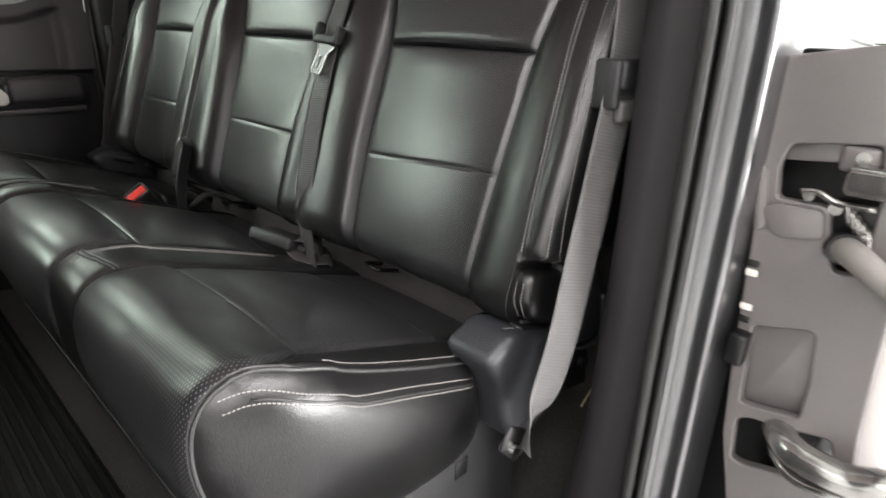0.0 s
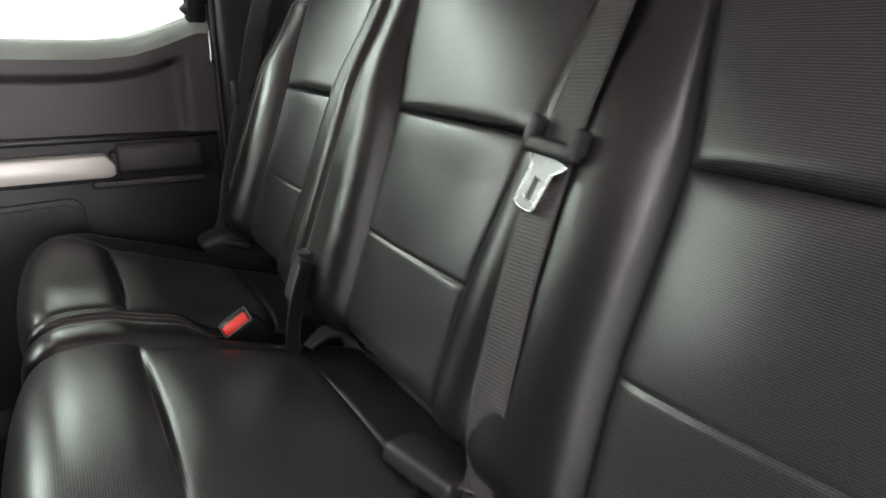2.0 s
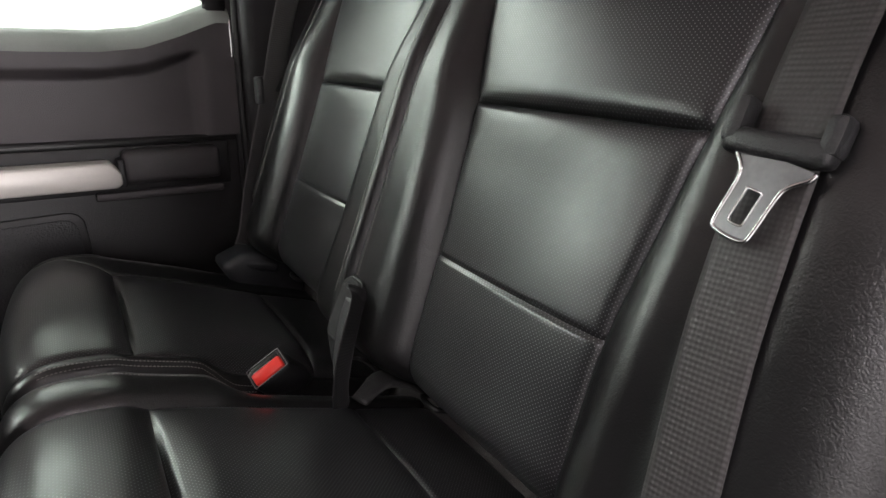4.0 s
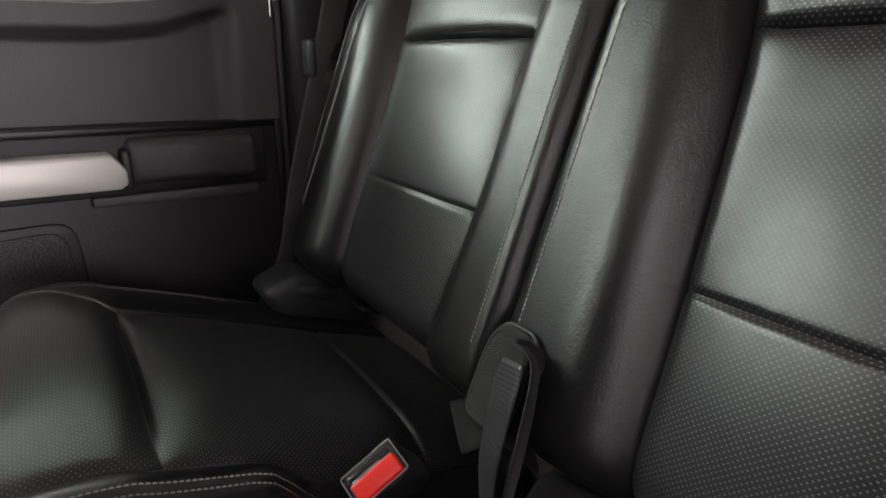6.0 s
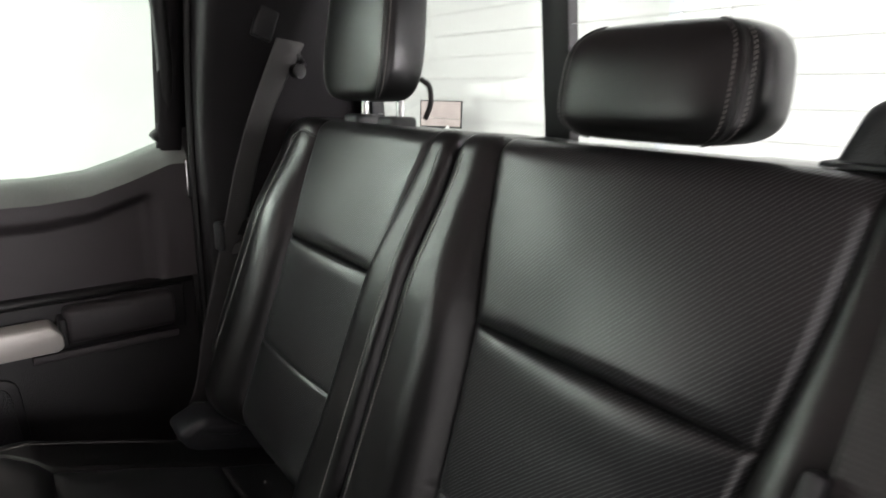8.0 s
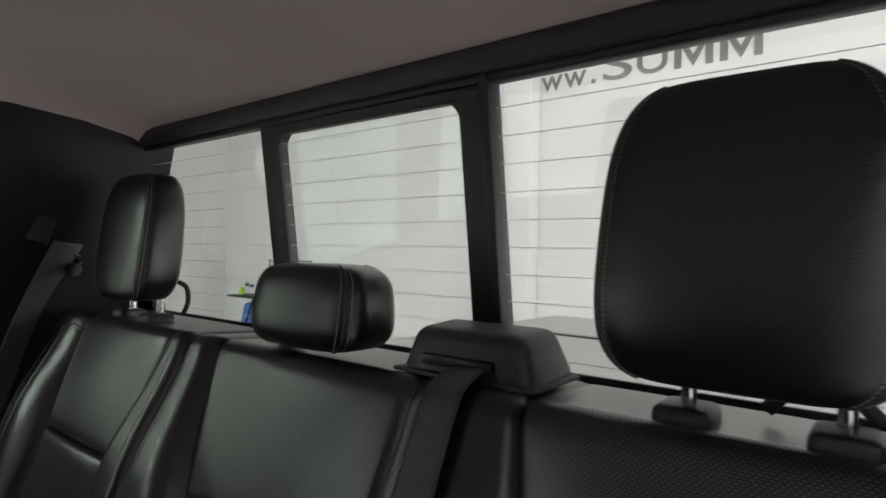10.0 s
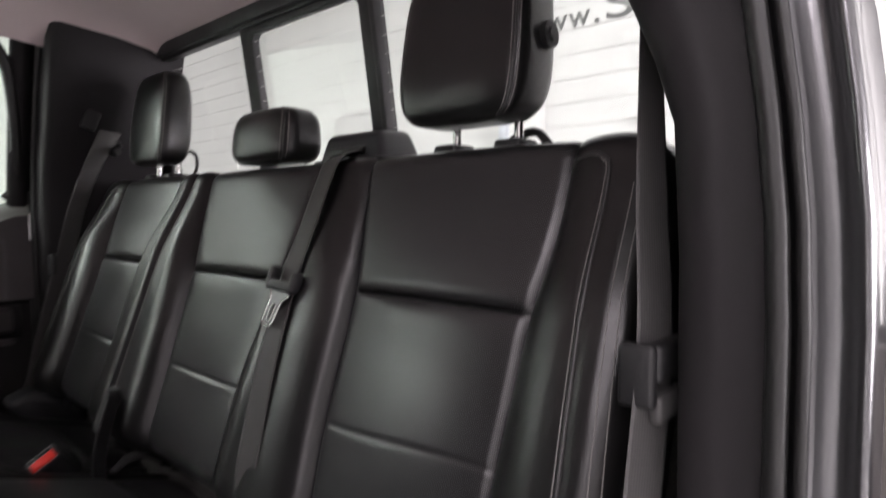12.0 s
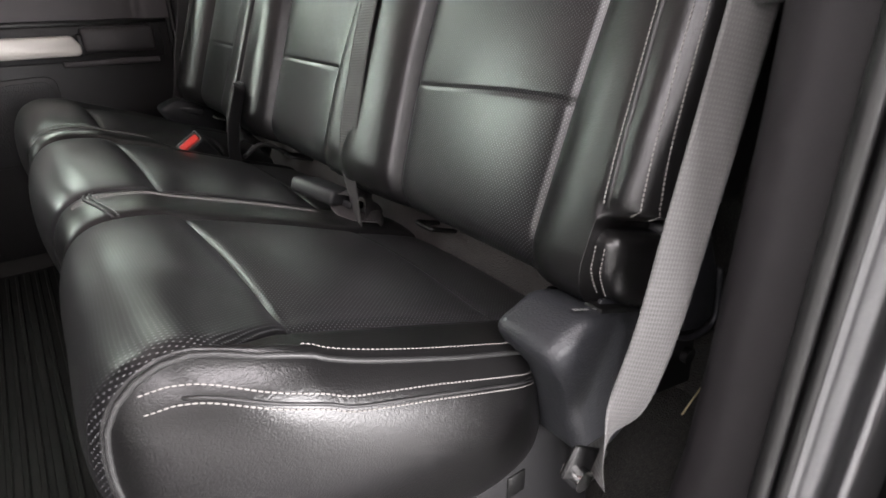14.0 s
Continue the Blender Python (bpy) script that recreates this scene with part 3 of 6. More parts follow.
def cushion(parent, e0, e1, panels, bands, end0, end1, rim=0.040):
    """A padded seat cushion between the edge lines e0 and e1; panels: (right, left) seam tables of (r, y)."""
    def shaped(y, r):
        a0, a1 = lerp_table(e0, r), lerp_table(e1, r)
        yy = min(max(y, a0), a1)
        p, n = profile_at(r)
        h = 0.0
        for ta, tb in panels:
            a, b = lerp_table(ta, r), lerp_table(tb, r)
            if a <= yy <= b:
                w = (yy - a) / (b - a)
                cross = max(0.0, 1 - (2 * w - 1) ** 2) ** 0.75
                if r > R_REAR:
                    h += 0.004 * cross
                elif r > R_CREASE:
                    rise, fall = min(1.0, (r - R_CREASE) / 0.050), min(1.0, (R_REAR - r) / 0.030)
                    h += 0.013 * cross * (1 - (1 - rise) ** 2) * (1 - (1 - fall) ** 3)
                else:
                    v = (r - 0.02) / (R_CREASE - 0.02)
                    h += 0.016 * cross ** 0.85 * max(0.0, 1 - max(0.0, 2 * v - 1) ** 8) ** 0.5 * smoothstep(0.07, 0.15, r)
                h -= 0.005 * bell(r - R_CREASE, 0.004) * cross
                h -= 0.004 * bell(r - R_REAR, 0.004) * cross
            for q in (a, b):
                h -= 0.005 * bell(yy - q, 0.004) * smoothstep(0.08, 0.16, r) * smoothstep(0.0, 0.02, min(abs(q - a0), abs(q - a1)))
        for a, b, high in bands:
            if a <= yy <= b:
                w = (yy - a) / (b - a)
                h += high * max(0.0, 1 - (2 * w - 1) ** 2) ** 0.6 * smoothstep(0.1, R_NOSE, r)
        for end, edge in ((end0, yy - a0), (end1, a1 - yy)):
            rad = 0.020
            if end:
                reach = 0.20 - 0.105 * smoothstep(R_CREASE - 0.09, R_CREASE + 0.01, r)
                h += rim_height(p.x, rim) * max(0.0, 1 - edge / reach) ** 1.6 * smoothstep(R_NOSE - 0.19, R_NOSE - 0.06, r)
                rad = 0.007
            if edge < rad:
                h -= 0.9 * (rad - math.sqrt(max(0.0, rad * rad - (rad - edge) ** 2)))
        h -= 0.036 * bell(yy - 1.325, 0.045) * smoothstep(run_of_x(0.34), run_of_x(0.40), r)
        back = 0.0
        for end, edge in ((end0, yy - a0), (end1, a1 - yy)):
            if end and edge < 0.07:
                back += 0.003 * (1 - math.sqrt(max(0.0, 1 - ((0.07 - edge) / 0.07) ** 2))) * smoothstep(R_NOSE + 0.09, R_NOSE - 0.03, r)
        p = p + Vector((back, 0, 0))
        over = max(a0 - y, y - a1, 0.0)
        return p + Vector((0, yy, 0)) + n * (h - over)

    cols = [[(r, y - 0.05) for r, y in e0], e0]
    for a, b in panels:
        cols += [a, b]
    cols += [e1, [(r, y + 0.05) for r, y in e1]]
    rows = [0.0, R_CREASE, R_REAR, R_END]

    def region(i, j):
        if i >= 2 and i <= len(cols) - 4 and (i - 2) % 2 == 0:
            return (("front_insert", "seat_insert", "rear_insert")[j], PERF, "perforated black leather insert", (i - 2) // 2)
        return ("cushion_border", HIDE, "smooth black leather border", i)

    quilt(parent, cols, rows, shaped, region)
    return shaped


NEAR_EDGE = [(0, 0.440), (R_NOSE - 0.06, 0.447), (R_NOSE - 0.03, 0.442), (R_NOSE, 0.431), (run_of_x(0.235), 0.423), (run_of_x(0.265), 0.420), (R_B0, 0.420), (run_of_x(0.475), 0.428), (R_B1, 0.452), (R_END, 0.456)]
FAR_EDGE = [(r, mirror(y) + 0.018) for r, y in NEAR_EDGE]
IN_NEAR = [(0, 0.441), (R_NOSE - 0.06, 0.448), (R_NOSE - 0.03, 0.4435), (R_NOSE, 0.434), (run_of_x(0.225), 0.436), (run_of_x(0.24), 0.446), (run_of_x(0.265), 0.468), (R_CREASE, 0.488), (R_REAR, 0.502), (R_END, 0.506)]
IN_FAR = [(r, mirror(y)) for r, y in IN_NEAR]
straight = lambda q: [(0, q), (1, q)]
CSPLIT = 1.325
cush_wide = cushion(seat_wide, NEAR_EDGE, straight(CSPLIT - 0.003), [(IN_NEAR, straight(0.795)), (straight(0.905), straight(1.252))],
                    [(0.795, 0.905, 0.007), (1.252, 1.322, 0.011)], True, False)
cush_narrow = cushion(seat_narrow, straight(CSPLIT + 0.003), FAR_EDGE, [(straight(1.365), IN_FAR)], [(1.328, 1.365, 0.007)], False, True, 0.006)


def end_panel(parent, edge, side):
    """The bulging leather side of a cushion, with its two stitched rows."""
    stop = run_of_x(0.475)
    ring = []
    shp = cush_wide if side < 0 else cush_narrow
    for k in range(91):
        r = R_LIP + (stop - R_LIP) * k / 90
        y = lerp_table(edge, r)
        ring.append(shp(y, r))
    e = ring[-1]
    low = smooth_path([(e.x, e.y, e.z), (0.502, e.y, 0.945), (0.514, e.y, 0.900), (0.506, e.y, 0.860), (0.478, e.y, 0.838), (0.43, e.y, 0.830), (0.34, e.y, 0.838), (0.25, e.y, 0.875), tuple(ring[0])], 8)[1:-1]
    for k, p in enumerate(low):
        p.y = e.y + (ring[0].y - e.y) * min(1.0, k / 12)
    loop = ring + low
    centre = Vector((0.31, lerp_table(edge, 0.2), 0.955))
    m = 20
    rim = np.array([(p.x, p.z) for p in loop])
    span = 0.5 * (np.linalg.norm(rim - np.roll(rim, 1, 0), axis=1) + np.linalg.norm(rim - np.roll(rim, -1, 0), axis=1))

    def bulge(x, z):
        near = np.sqrt(((rim - (x, z)) ** 2).sum(1)) + 1e-4
        d = float((math.pi / (2 * (span / near ** 4).sum())) ** (1 / 3))
        return side * (0.018 * (1 - math.exp(-d / 0.018)) + 0.030 * (1 - math.exp(-d / 0.060)))

    across = np.array([p.y for p in loop])

    def skin(x, z):
        """How far across the cab the panel lies at (x, z): its rim, evened out inwards, and the bulge."""
        w = span / (((rim - (x, z)) ** 2).sum(1) + 1e-7) ** 1.5
        return float((w * across).sum() / w.sum()) + bulge(x, z)

    verts, faces = [], []
    for q in range(m + 1):
        f = (q / m) ** 1.2
        for p in loop:
            c = p.lerp(centre, f)
            verts.append(Vector((c.x, skin(c.x, c.z) if q else p.y, c.z)))
    L = len(loop)
    for q in range(m):
        for k in range(L):
            a, b = q * L + k, q * L + (k + 1) % L
            faces.append((a, b, b + L, a + L))
    put("end_panel", verts, faces, HIDE, parent, "smooth black leather end panel")
    tube("piping", [p + Vector((0, side * 0.001, 0)) for p in ring[::2]] + low[::2][:24], 0.0022, PIPE, parent, n=0)
    xs = np.array([p.x for p in ring[32:]])
    zs = np.array([p.z for p in ring[32:]])
    drop = [(0.168, 0.004), (0.19, 0.009), (0.22, 0.014), (0.257, 0.0185), (0.285, 0.0195), (0.32, 0.0165), (0.38, 0.014), (0.475, 0.015)]
    drop = [(p.x, p.y) for p in smooth_path([(x, d, 0) for x, d in drop], 8)]
    for extra in (0.0, 0.0095):
        pts, nrm = [], []
        for k in range(60):
            x = 0.176 + 0.298 * k / 59
            z = float(np.interp(x, xs, zs)) - lerp_table(drop, x) - extra
            pts.append(Vector((x, skin(x, z) + side * 0.0006, z)))
            nrm.append(Vector((0, side, 0.25)))
        stitches("stitching", pts, nrm, parent)
        tube("seam_fold", [p + Vector((0, -side * 0.0012, 0.0035 if extra else -0.0035)) for p in pts[4::2]], 0.0012, PIPE, parent, n=0)


end_panel(seat_wide, NEAR_EDGE, -1)
end_panel(seat_narrow, FAR_EDGE, 1)


def cushion_rows(shp, line, lift=0.0006):
    path, normals = [], []
    for q in smooth_path([(y, r, 0) for y, r in line], 10):
        p = shp(q.x, q.y)
        path.append(p + profile_at(q.y)[1] * lift)
        normals.append(profile_at(q.y)[1])
    return path, normals


for dy in (-0.004, 0.004):
    stitches("stitching", *cushion_rows(cush_wide, [(0.868 + dy, R_NOSE - 0.03), (0.868 + dy, R_NOSE + 0.05), (0.868 + dy, R_CREASE + 0.08), (0.868 + dy, run_of_x(0.475))]), seat_wide)
for lip in (-0.003, 0.003):
    tube("piping", cushion_rows(cush_wide, [(0.800, R_NOSE + 0.004 + lip), (0.83, R_NOSE - 0.004 + lip), (0.87, R_NOSE - 0.012 + lip), (0.904, R_NOSE - 0.010 + lip)])[0], 0.0018, PIPE, seat_wide, n=0)
tube("lower_lip", cushion_rows(cush_wide, [(0.445, R_LIP), (0.7, R_LIP), (1.0, R_LIP), (1.318, R_LIP)], 0.001)[0], 0.0022, PIPE, seat_wide, "sewn lower lip of the cover", n=0)
tube("lower_lip", cushion_rows(cush_narrow, [(1.332, R_LIP), (1.5, R_LIP), (mirror(0.427), R_LIP)], 0.001)[0], 0.0022, PIPE, seat_narrow, "sewn lower lip of the cover", n=0)
stitches("stitching", *cushion_rows(cush_wide, [(0.4265, R_NOSE + 0.05), (0.4265, R_CREASE), (0.4265, run_of_x(0.36)), (0.433, run_of_x(0.46))]), seat_wide)
stitches("stitching", *cushion_rows(cush_narrow, [(mirror(0.425), R_NOSE + 0.01), (mirror(0.416), R_CREASE), (mirror(0.416), run_of_x(0.36)), (mirror(0.422), run_of_x(0.45))]), seat_narrow)
for dr in (0, 0.009):
    stitches("stitching", *cushion_rows(cush_narrow, [(1.336 + dr * 0.6, R_NOSE - 0.02), (1.336 + dr * 0.6, R_CREASE), (1.338 + dr * 0.6, run_of_x(0.42))]), seat_narrow)
stitches("stitching", *cushion_rows(cush_wide, [(SPLIT - 0.02, R_NOSE - 0.02), (SPLIT - 0.02, R_CREASE), (SPLIT - 0.02, run_of_x(0.42))]), seat_wide)

# seat bases under the cushions
part("seat_base", rbox((0.42, 0.86, 0.785), (0.36, 0.86, 0.29), 0.01), PLASTIC, seat_wide, "black plastic storage base")
part("seat_base", rbox((0.42, 1.55, 0.785), (0.36, 0.42, 0.29), 0.01), PLASTIC, seat_narrow, "black plastic storage base")
part("side_bracket", slab([(0.30, 0.86), (0.44, 0.85), (0.50, 0.87), (0.525, 0.90), (0.55, 0.87), (0.53, 0.80), (0.48, 0.73), (0.30, 0.69)], 0.02, (0, 0.432, 0), (1, 0, 0), (0, 0, 1), (0, 1, 0), 0.004), COVER, seat_wide, "grey plastic side bracket")
part("bracket_slot", rbox((0.475, 0.431, 0.822), (0.024, 0.006, 0.028), 0.002), BLACKM, seat_wide, "square black slot")

# felt strip behind the cushions
felt = put("felt_panel", *(lambda ys, sec: ([Vector((x, y, z)) for y in ys for x, z in sec],
      [(i * len(sec) + k, i * len(sec) + k + 1, (i + 1) * len(sec) + k + 1, (i + 1) * len(sec) + k) for i in range(len(ys) - 1) for k in range(len(sec) - 1)]))(
      [0.44 + 1.274 * i / 60 for i in range(61)], [(0.60, 0.90), (0.605, 0.945), (0.607, 0.965), (0.612, 0.985), (0.625, 1.01), (0.66, 1.035), (0.70, 1.05)]), FELT)
tagged(felt, "brown-grey felt strip between seat cushion and backrest", "felt lining")

# -- headrests --
def headrest(cx, cy, cz, w, h, d, posts, knob, lean=0.10, top=0.86, group="headrests", label=""):
    """A padded headrest with side gussets; lean: its slope to the rear."""
    t = thing("headrest", (cx, cy, cz - h / 2), label, "headrest", group)

    def spot(th, ph, grow=1.0):
        e1, e2 = (0.52, 0.46) if h < 0.15 else (0.48, 0.30)
        pw = lambda v, e: math.copysign(abs(v) ** e, v)
        x = grow * d / 2 * pw(math.cos(ph), e1) * pw(math.cos(th), e2)
        y = grow * w / 2 * pw(math.cos(ph), e1 * 0.8) * pw(math.sin(th), e2)
        z = grow * h / 2 * pw(math.sin(ph), e1)
        k = z / h + 0.5
        y *= 1 - (1 - top) * max(k, 0) ** 3
        x = x * (1 - 0.22 * k * k) - 0.006 * (1 - (2 * y / w) ** 2) * (1 if x < 0 else 0)
        return Vector((cx + x + lean * z, cy + y, cz + z))

    nu, nv = 64, 44
    verts, faces, uvs = [], [], []
    for j in range(nv + 1):
        ph = -math.pi / 2 + math.pi * j / nv
        for i in range(nu):
            v = spot(2 * math.pi * i / nu, ph)
            verts.append(v)
            uvs.append((v.y, v.z))
    for j in range(nv):
        for i in range(nu):
            a, b = j * nu + i, j * nu + (i + 1) % nu
            faces.append((a, b, b + nu, a + nu))
    put("pad", verts, faces, HIDE, t, "black leather pad", uvs)
    for sgn in (-1, 1):
        for th, row in ((0.80, True), (2.45, False)):
            angle = math.pi - sgn * th if th < 1.5 else sgn * (math.pi - th)
            pts, nrm = [], []
            for k in range(61):
                p = spot(angle, -1.2 + 2.4 * k / 60, 1.0)
                pts.append(p)
                nrm.append((p - Vector((cx + lean * (p.z - cz), cy, p.z))).normalized())
            tube("piping", pts, 0.0015, PIPE, t, n=0)
            if row:
                for off in (-0.16, 0.16):
                    sew = [spot(angle + off, -1.1 + 2.2 * k / 60, 1.006) for k in range(61)]
                    stitches("stitching", sew, nrm, t, r=0.0008)
    for py in posts:
        part("post", rod((cx + 0.012, py, cz - h / 2 - 0.055), (cx + 0.012, py, cz - h / 2 + 0.03), 0.006, 14), CHROME, t, "polished steel post")
        part("post_sleeve", rbox((cx + 0.006, py, 1.514), (0.046, 0.042, 0.022), 0.007, 3), PLASTIC, t, "black plastic post sleeve")
    if knob:
        ky = cy + knob * (w / 2 + 0.002)
        part("release_ring", rod((cx + 0.01, ky - knob * 0.012, cz - 0.01), (cx + 0.01, ky + knob * 0.004, cz - 0.01), 0.016, 24), PLASTIC, t, "round black release button")
        part("release_button", rod((cx + 0.01, ky, cz - 0.01), (cx + 0.01, ky + knob * 0.007, cz - 0.01), 0.010, 20, 0.008), PLASTIC, t)
    return t


headrest(0.745, 0.635, 1.655, 0.202, 0.222, 0.088, (0.575, 0.675), -1, label="tall black leather headrest raised on two steel posts")
headrest(0.745, 1.571, 1.652, 0.189, 0.214, 0.074, (1.520, 1.620), 0, label="tall black leather headrest above the far seat")
headrest(0.745, 1.093, 1.570, 0.194, 0.099, 0.090, (), 0, lean=0.05, top=0.95, label="low black leather headrest resting on the middle backrest")
tube("tether_strap", [(0.775, 1.497, 1.578), (0.786, 1.490, 1.568), (0.789, 1.490, 1.545), (0.785, 1.497, 1.522)], 0.004, WEBDARK)
tagged(bpy.data.objects["tether_strap"], "black tether loop behind the far headrest", "strap")
near_tether = tube("tether_strap", [(0.80, 0.63, 1.518), (0.805, 0.612, 1.535), (0.805, 0.58, 1.54), (0.80, 0.556, 1.52)], 0.006, WEBDARK)
tagged(near_tether, "black tether loop behind the near headrest", "strap")

# -- belts --
def outer_belt(flip, label):
    """Shoulder belt at a rear pillar, with its loop guide, floor anchor and bolt."""
    my = (lambda y: mirror(y)) if flip else (lambda y: y)
    t = thing("seat_belt", (0.50, my(0.335), 0.90), label, "seat belt", "rear seat belts")
    path = [(0.694, my(0.384), 1.645), (0.646, my(0.374), 1.54), (0.612, my(0.367), 1.44), (0.592, my(0.343), 1.33), (0.566, my(0.334), 1.22),
            (0.540, my(0.332), 1.12), (0.523, my(0.331), 1.035), (0.497, my(0.331), 0.975), (0.480, my(0.334), 0.945), (0.468, my(0.337), 0.918)]
    if flip:
        path = [(x + 0.012, y, z) for x, y, z in path]
    else:
        path[:6] = [(0.680, 0.382, 1.72), (0.650, 0.366, 1.54), (0.622, 0.352, 1.44), (0.600, 0.339, 1.33), (0.574, 0.336, 1.22), (0.548, 0.334, 1.12)]
    wide = [(0.66, 0.0, -0.75) if flip else (0.95, 0.1, -0.3), (1, 0.1 * (-1 if flip else 1), -0.2), (1, 0, -0.15), (1, 0, -0.2), (1, 0, -0.2), (1, 0, -0.25), (1, 0, -0.35), (1, 0, -0.45), (0.8, 0.5, -0.4), (0.35, 0.9, -0.2)]
    if flip:
        wide = [wide[0]] + [(x, 0.42, z) for x, y, z in wide[1:]]
    else:
        wide[1:8] = [(0.97, -0.1, -0.25), (0.95, -0.2, -0.2), (0.94, -0.25, -0.2), (0.94, -0.26, -0.22), (0.94, -0.26, -0.25), (0.94, -0.24, -0.3), (0.93, -0.15, -0.4)]
    ribbon("webbing", path, wide, 0.048, 0.0016, WEB, t, "grey woven webbing")
    part("loop_guide", rbox((0.575, my(0.343), 1.309), (0.012, 0.03, 0.05), 0.005, 3), PLASTIC, t, "black plastic belt guide")
    part("guide_bar", rbox((0.606, my(0.331), 1.319), (0.062, 0.014, 0.030), 0.005, 3), PLASTIC, t)
    part("guide_fold", rbox((0.608, my(0.331), 1.282), (0.056, 0.011, 0.022), 0.004, 3), WEB, t, "folded webbing stop")
    part("anchor_plate", rbox((0.462, my(0.34), 0.928), (0.05, 0.006, 0.03), 0.003, 2, Euler((0, radians(35), 0)).to_matrix()), BLACKM, t, "black steel floor anchor")
    part("anchor_bolt", rod((0.452, my(0.33), 0.922), (0.452, my(0.348), 0.922), 0.010, 10), CHROME, t)
    ring = part("d_ring", rbox((0.735, my(0.395), 1.70), (0.02, 0.012, 0.04), 0.005, 2) if not flip else rbox((0.656, my(0.393), 1.662), (0.036, 0.014, 0.052), 0.006, 3, Euler((0, radians(20), 0)).to_matrix()), PLASTIC, t, "black plastic shoulder ring")
    if flip:
        tube("ring_bar", [(0.655, my(0.384), 1.690), (0.668, my(0.378), 1.680), (0.697, my(0.377), 1.643), (0.722, my(0.378), 1.610), (0.722, my(0.390), 1.600)], 0.0055, PLASTIC, ring, "black belt guide bar")
        part("ring_bolt", rod((0.710, my(0.400), 1.590), (0.710, my(0.384), 1.590), 0.012, 16), BLACKM, ring, "dark anchor bolt")
    return t


outer_belt(False, "grey shoulder belt hanging beside the near pillar")
outer_belt(True, "grey shoulder belt hanging down the far pillar")

centre_belt = thing("seat_belt", (0.60, 0.87, 0.97), "grey middle seat belt with a parked steel tongue", "seat belt", "rear seat belts")
on = on_back
bp = [on(0.866, 0.385, -0.012), on(0.864, 0.36, 0.016), on(0.864, 0.33, 0.022), on(0.864, 0.25, 0.028), on(0.863, 0.18, 0.034), on(0.858, 0.06, 0.036), on(0.849, -0.03, 0.034),
      on(0.842, -0.09, 0.031), on(0.838, -0.135, 0.021), on(0.835, -0.175, 0.003), on(0.833, -0.22, -0.016), on(0.833, -0.27, -0.026)]
wd = [(0.02, 1, -0.1), (0.05, 1, -0.15), (0.06, 1, -0.22), (0.05, 1, -0.2), (0.03, 1, -0.15), (0, 1, -0.1), (0, 1, -0.05), (0, 1, 0), (0.06, 1, 0), (0.15, 0.95, 0), (0.25, 0.95, 0), (0.25, 0.95, 0)]
ribbon("webbing", bp, wd, 0.047, 0.0016, WEBDARK, centre_belt, "dark woven webbing")
# tongue: plastic stop, steel blade with its slot
stop_at = on(0.862, 0.158, 0.042)
turn_b = Matrix((Vector((0, 1, 0)), Vector((0.94, 0, -0.342)), Vector((0.342, 0, 0.94)))).transposed()
lean_b = turn_b @ Euler((0, radians(-13), 0)).to_matrix()
turn_b = turn_b @ Euler((0, radians(-2), 0)).to_matrix()
part("tongue_head", join(rbox(stop_at, (0.064, 0.016, 0.016), 0.005, 3, turn_b), rbox(stop_at + turn_b @ Vector((0.028, 0, 0.012)), (0.013, 0.018, 0.03), 0.005, 2, turn_b),
                         rbox(stop_at + turn_b @ Vector((-0.028, 0, 0.010)), (0.012, 0.018, 0.024), 0.005, 2, turn_b)), PLASTIC, centre_belt, "black plastic tongue head")


def blade(c, turn, w, l, slot):
    """A pressed steel tongue: a broad root, a narrower blade with a slot, and a rolled bright rim."""
    root, th = w * 0.95, 0.0024
    side = [(-root, 0.0), (-root * 0.92, -l * 0.10), (-w * 0.60, -l * 0.24), (-w * 0.50, -l * 0.40), (-w * 0.48, -l * 0.86), (-w * 0.36, -l)]
    outer = side + [(-u, v) for u, v in side[::-1]]
    hole = [(-slot / 2, -l * 0.42), (-slot / 2, -l * 0.44), (-slot / 2, -l * 0.52), (-slot / 2, -l * 0.62), (-slot / 2, -l * 0.80), (-slot * 0.35, -l * 0.85)]
    inner = hole + [(-u, v) for u, v in hole[::-1]]
    bm = bmesh.new()
    place = lambda u, d, v: Vector(c) + turn @ Vector((u, d, v))
    rings = []
    for pts, d in ((outer, -th / 2), (outer, th / 2), (inner, th / 2), (inner, -th / 2)):
        rings.append([bm.verts.new(place(u, d, v)) for u, v in pts])
    n = len(outer)
    for a, b in ((0, 1), (1, 2), (2, 3), (3, 0)):
        for k in range(n):
            bm.faces.new((rings[a][k], rings[a][(k + 1) % n], rings[b][(k + 1) % n], rings[b][k]))
    rim = [place(u, -0.001, v) for u, v in outer]
    edge = [place(u, -0.001, v) for u, v in inner]
    return bm, rim, edge


tongue_bm, tongue_rim, tongue_edge = blade(stop_at + lean_b @ Vector((-0.004, -0.002, -0.006)), lean_b, 0.026, 0.050, 0.010)
tongue = part("tongue_blade", tongue_bm, material("brushed_steel", (0.16, 0.16, 0.165), 0.35, metal=0.6, var=0.2, var_scale=60), centre_belt, "pressed steel tongue")
tube("rolled_rim", tongue_rim, 0.0016, CHROME, tongue, "bright rolled rim", n=3)
tube("slot_edge", tongue_edge + tongue_edge[:1], 0.0008, CHROME, tongue, "bright slot edge", n=2)

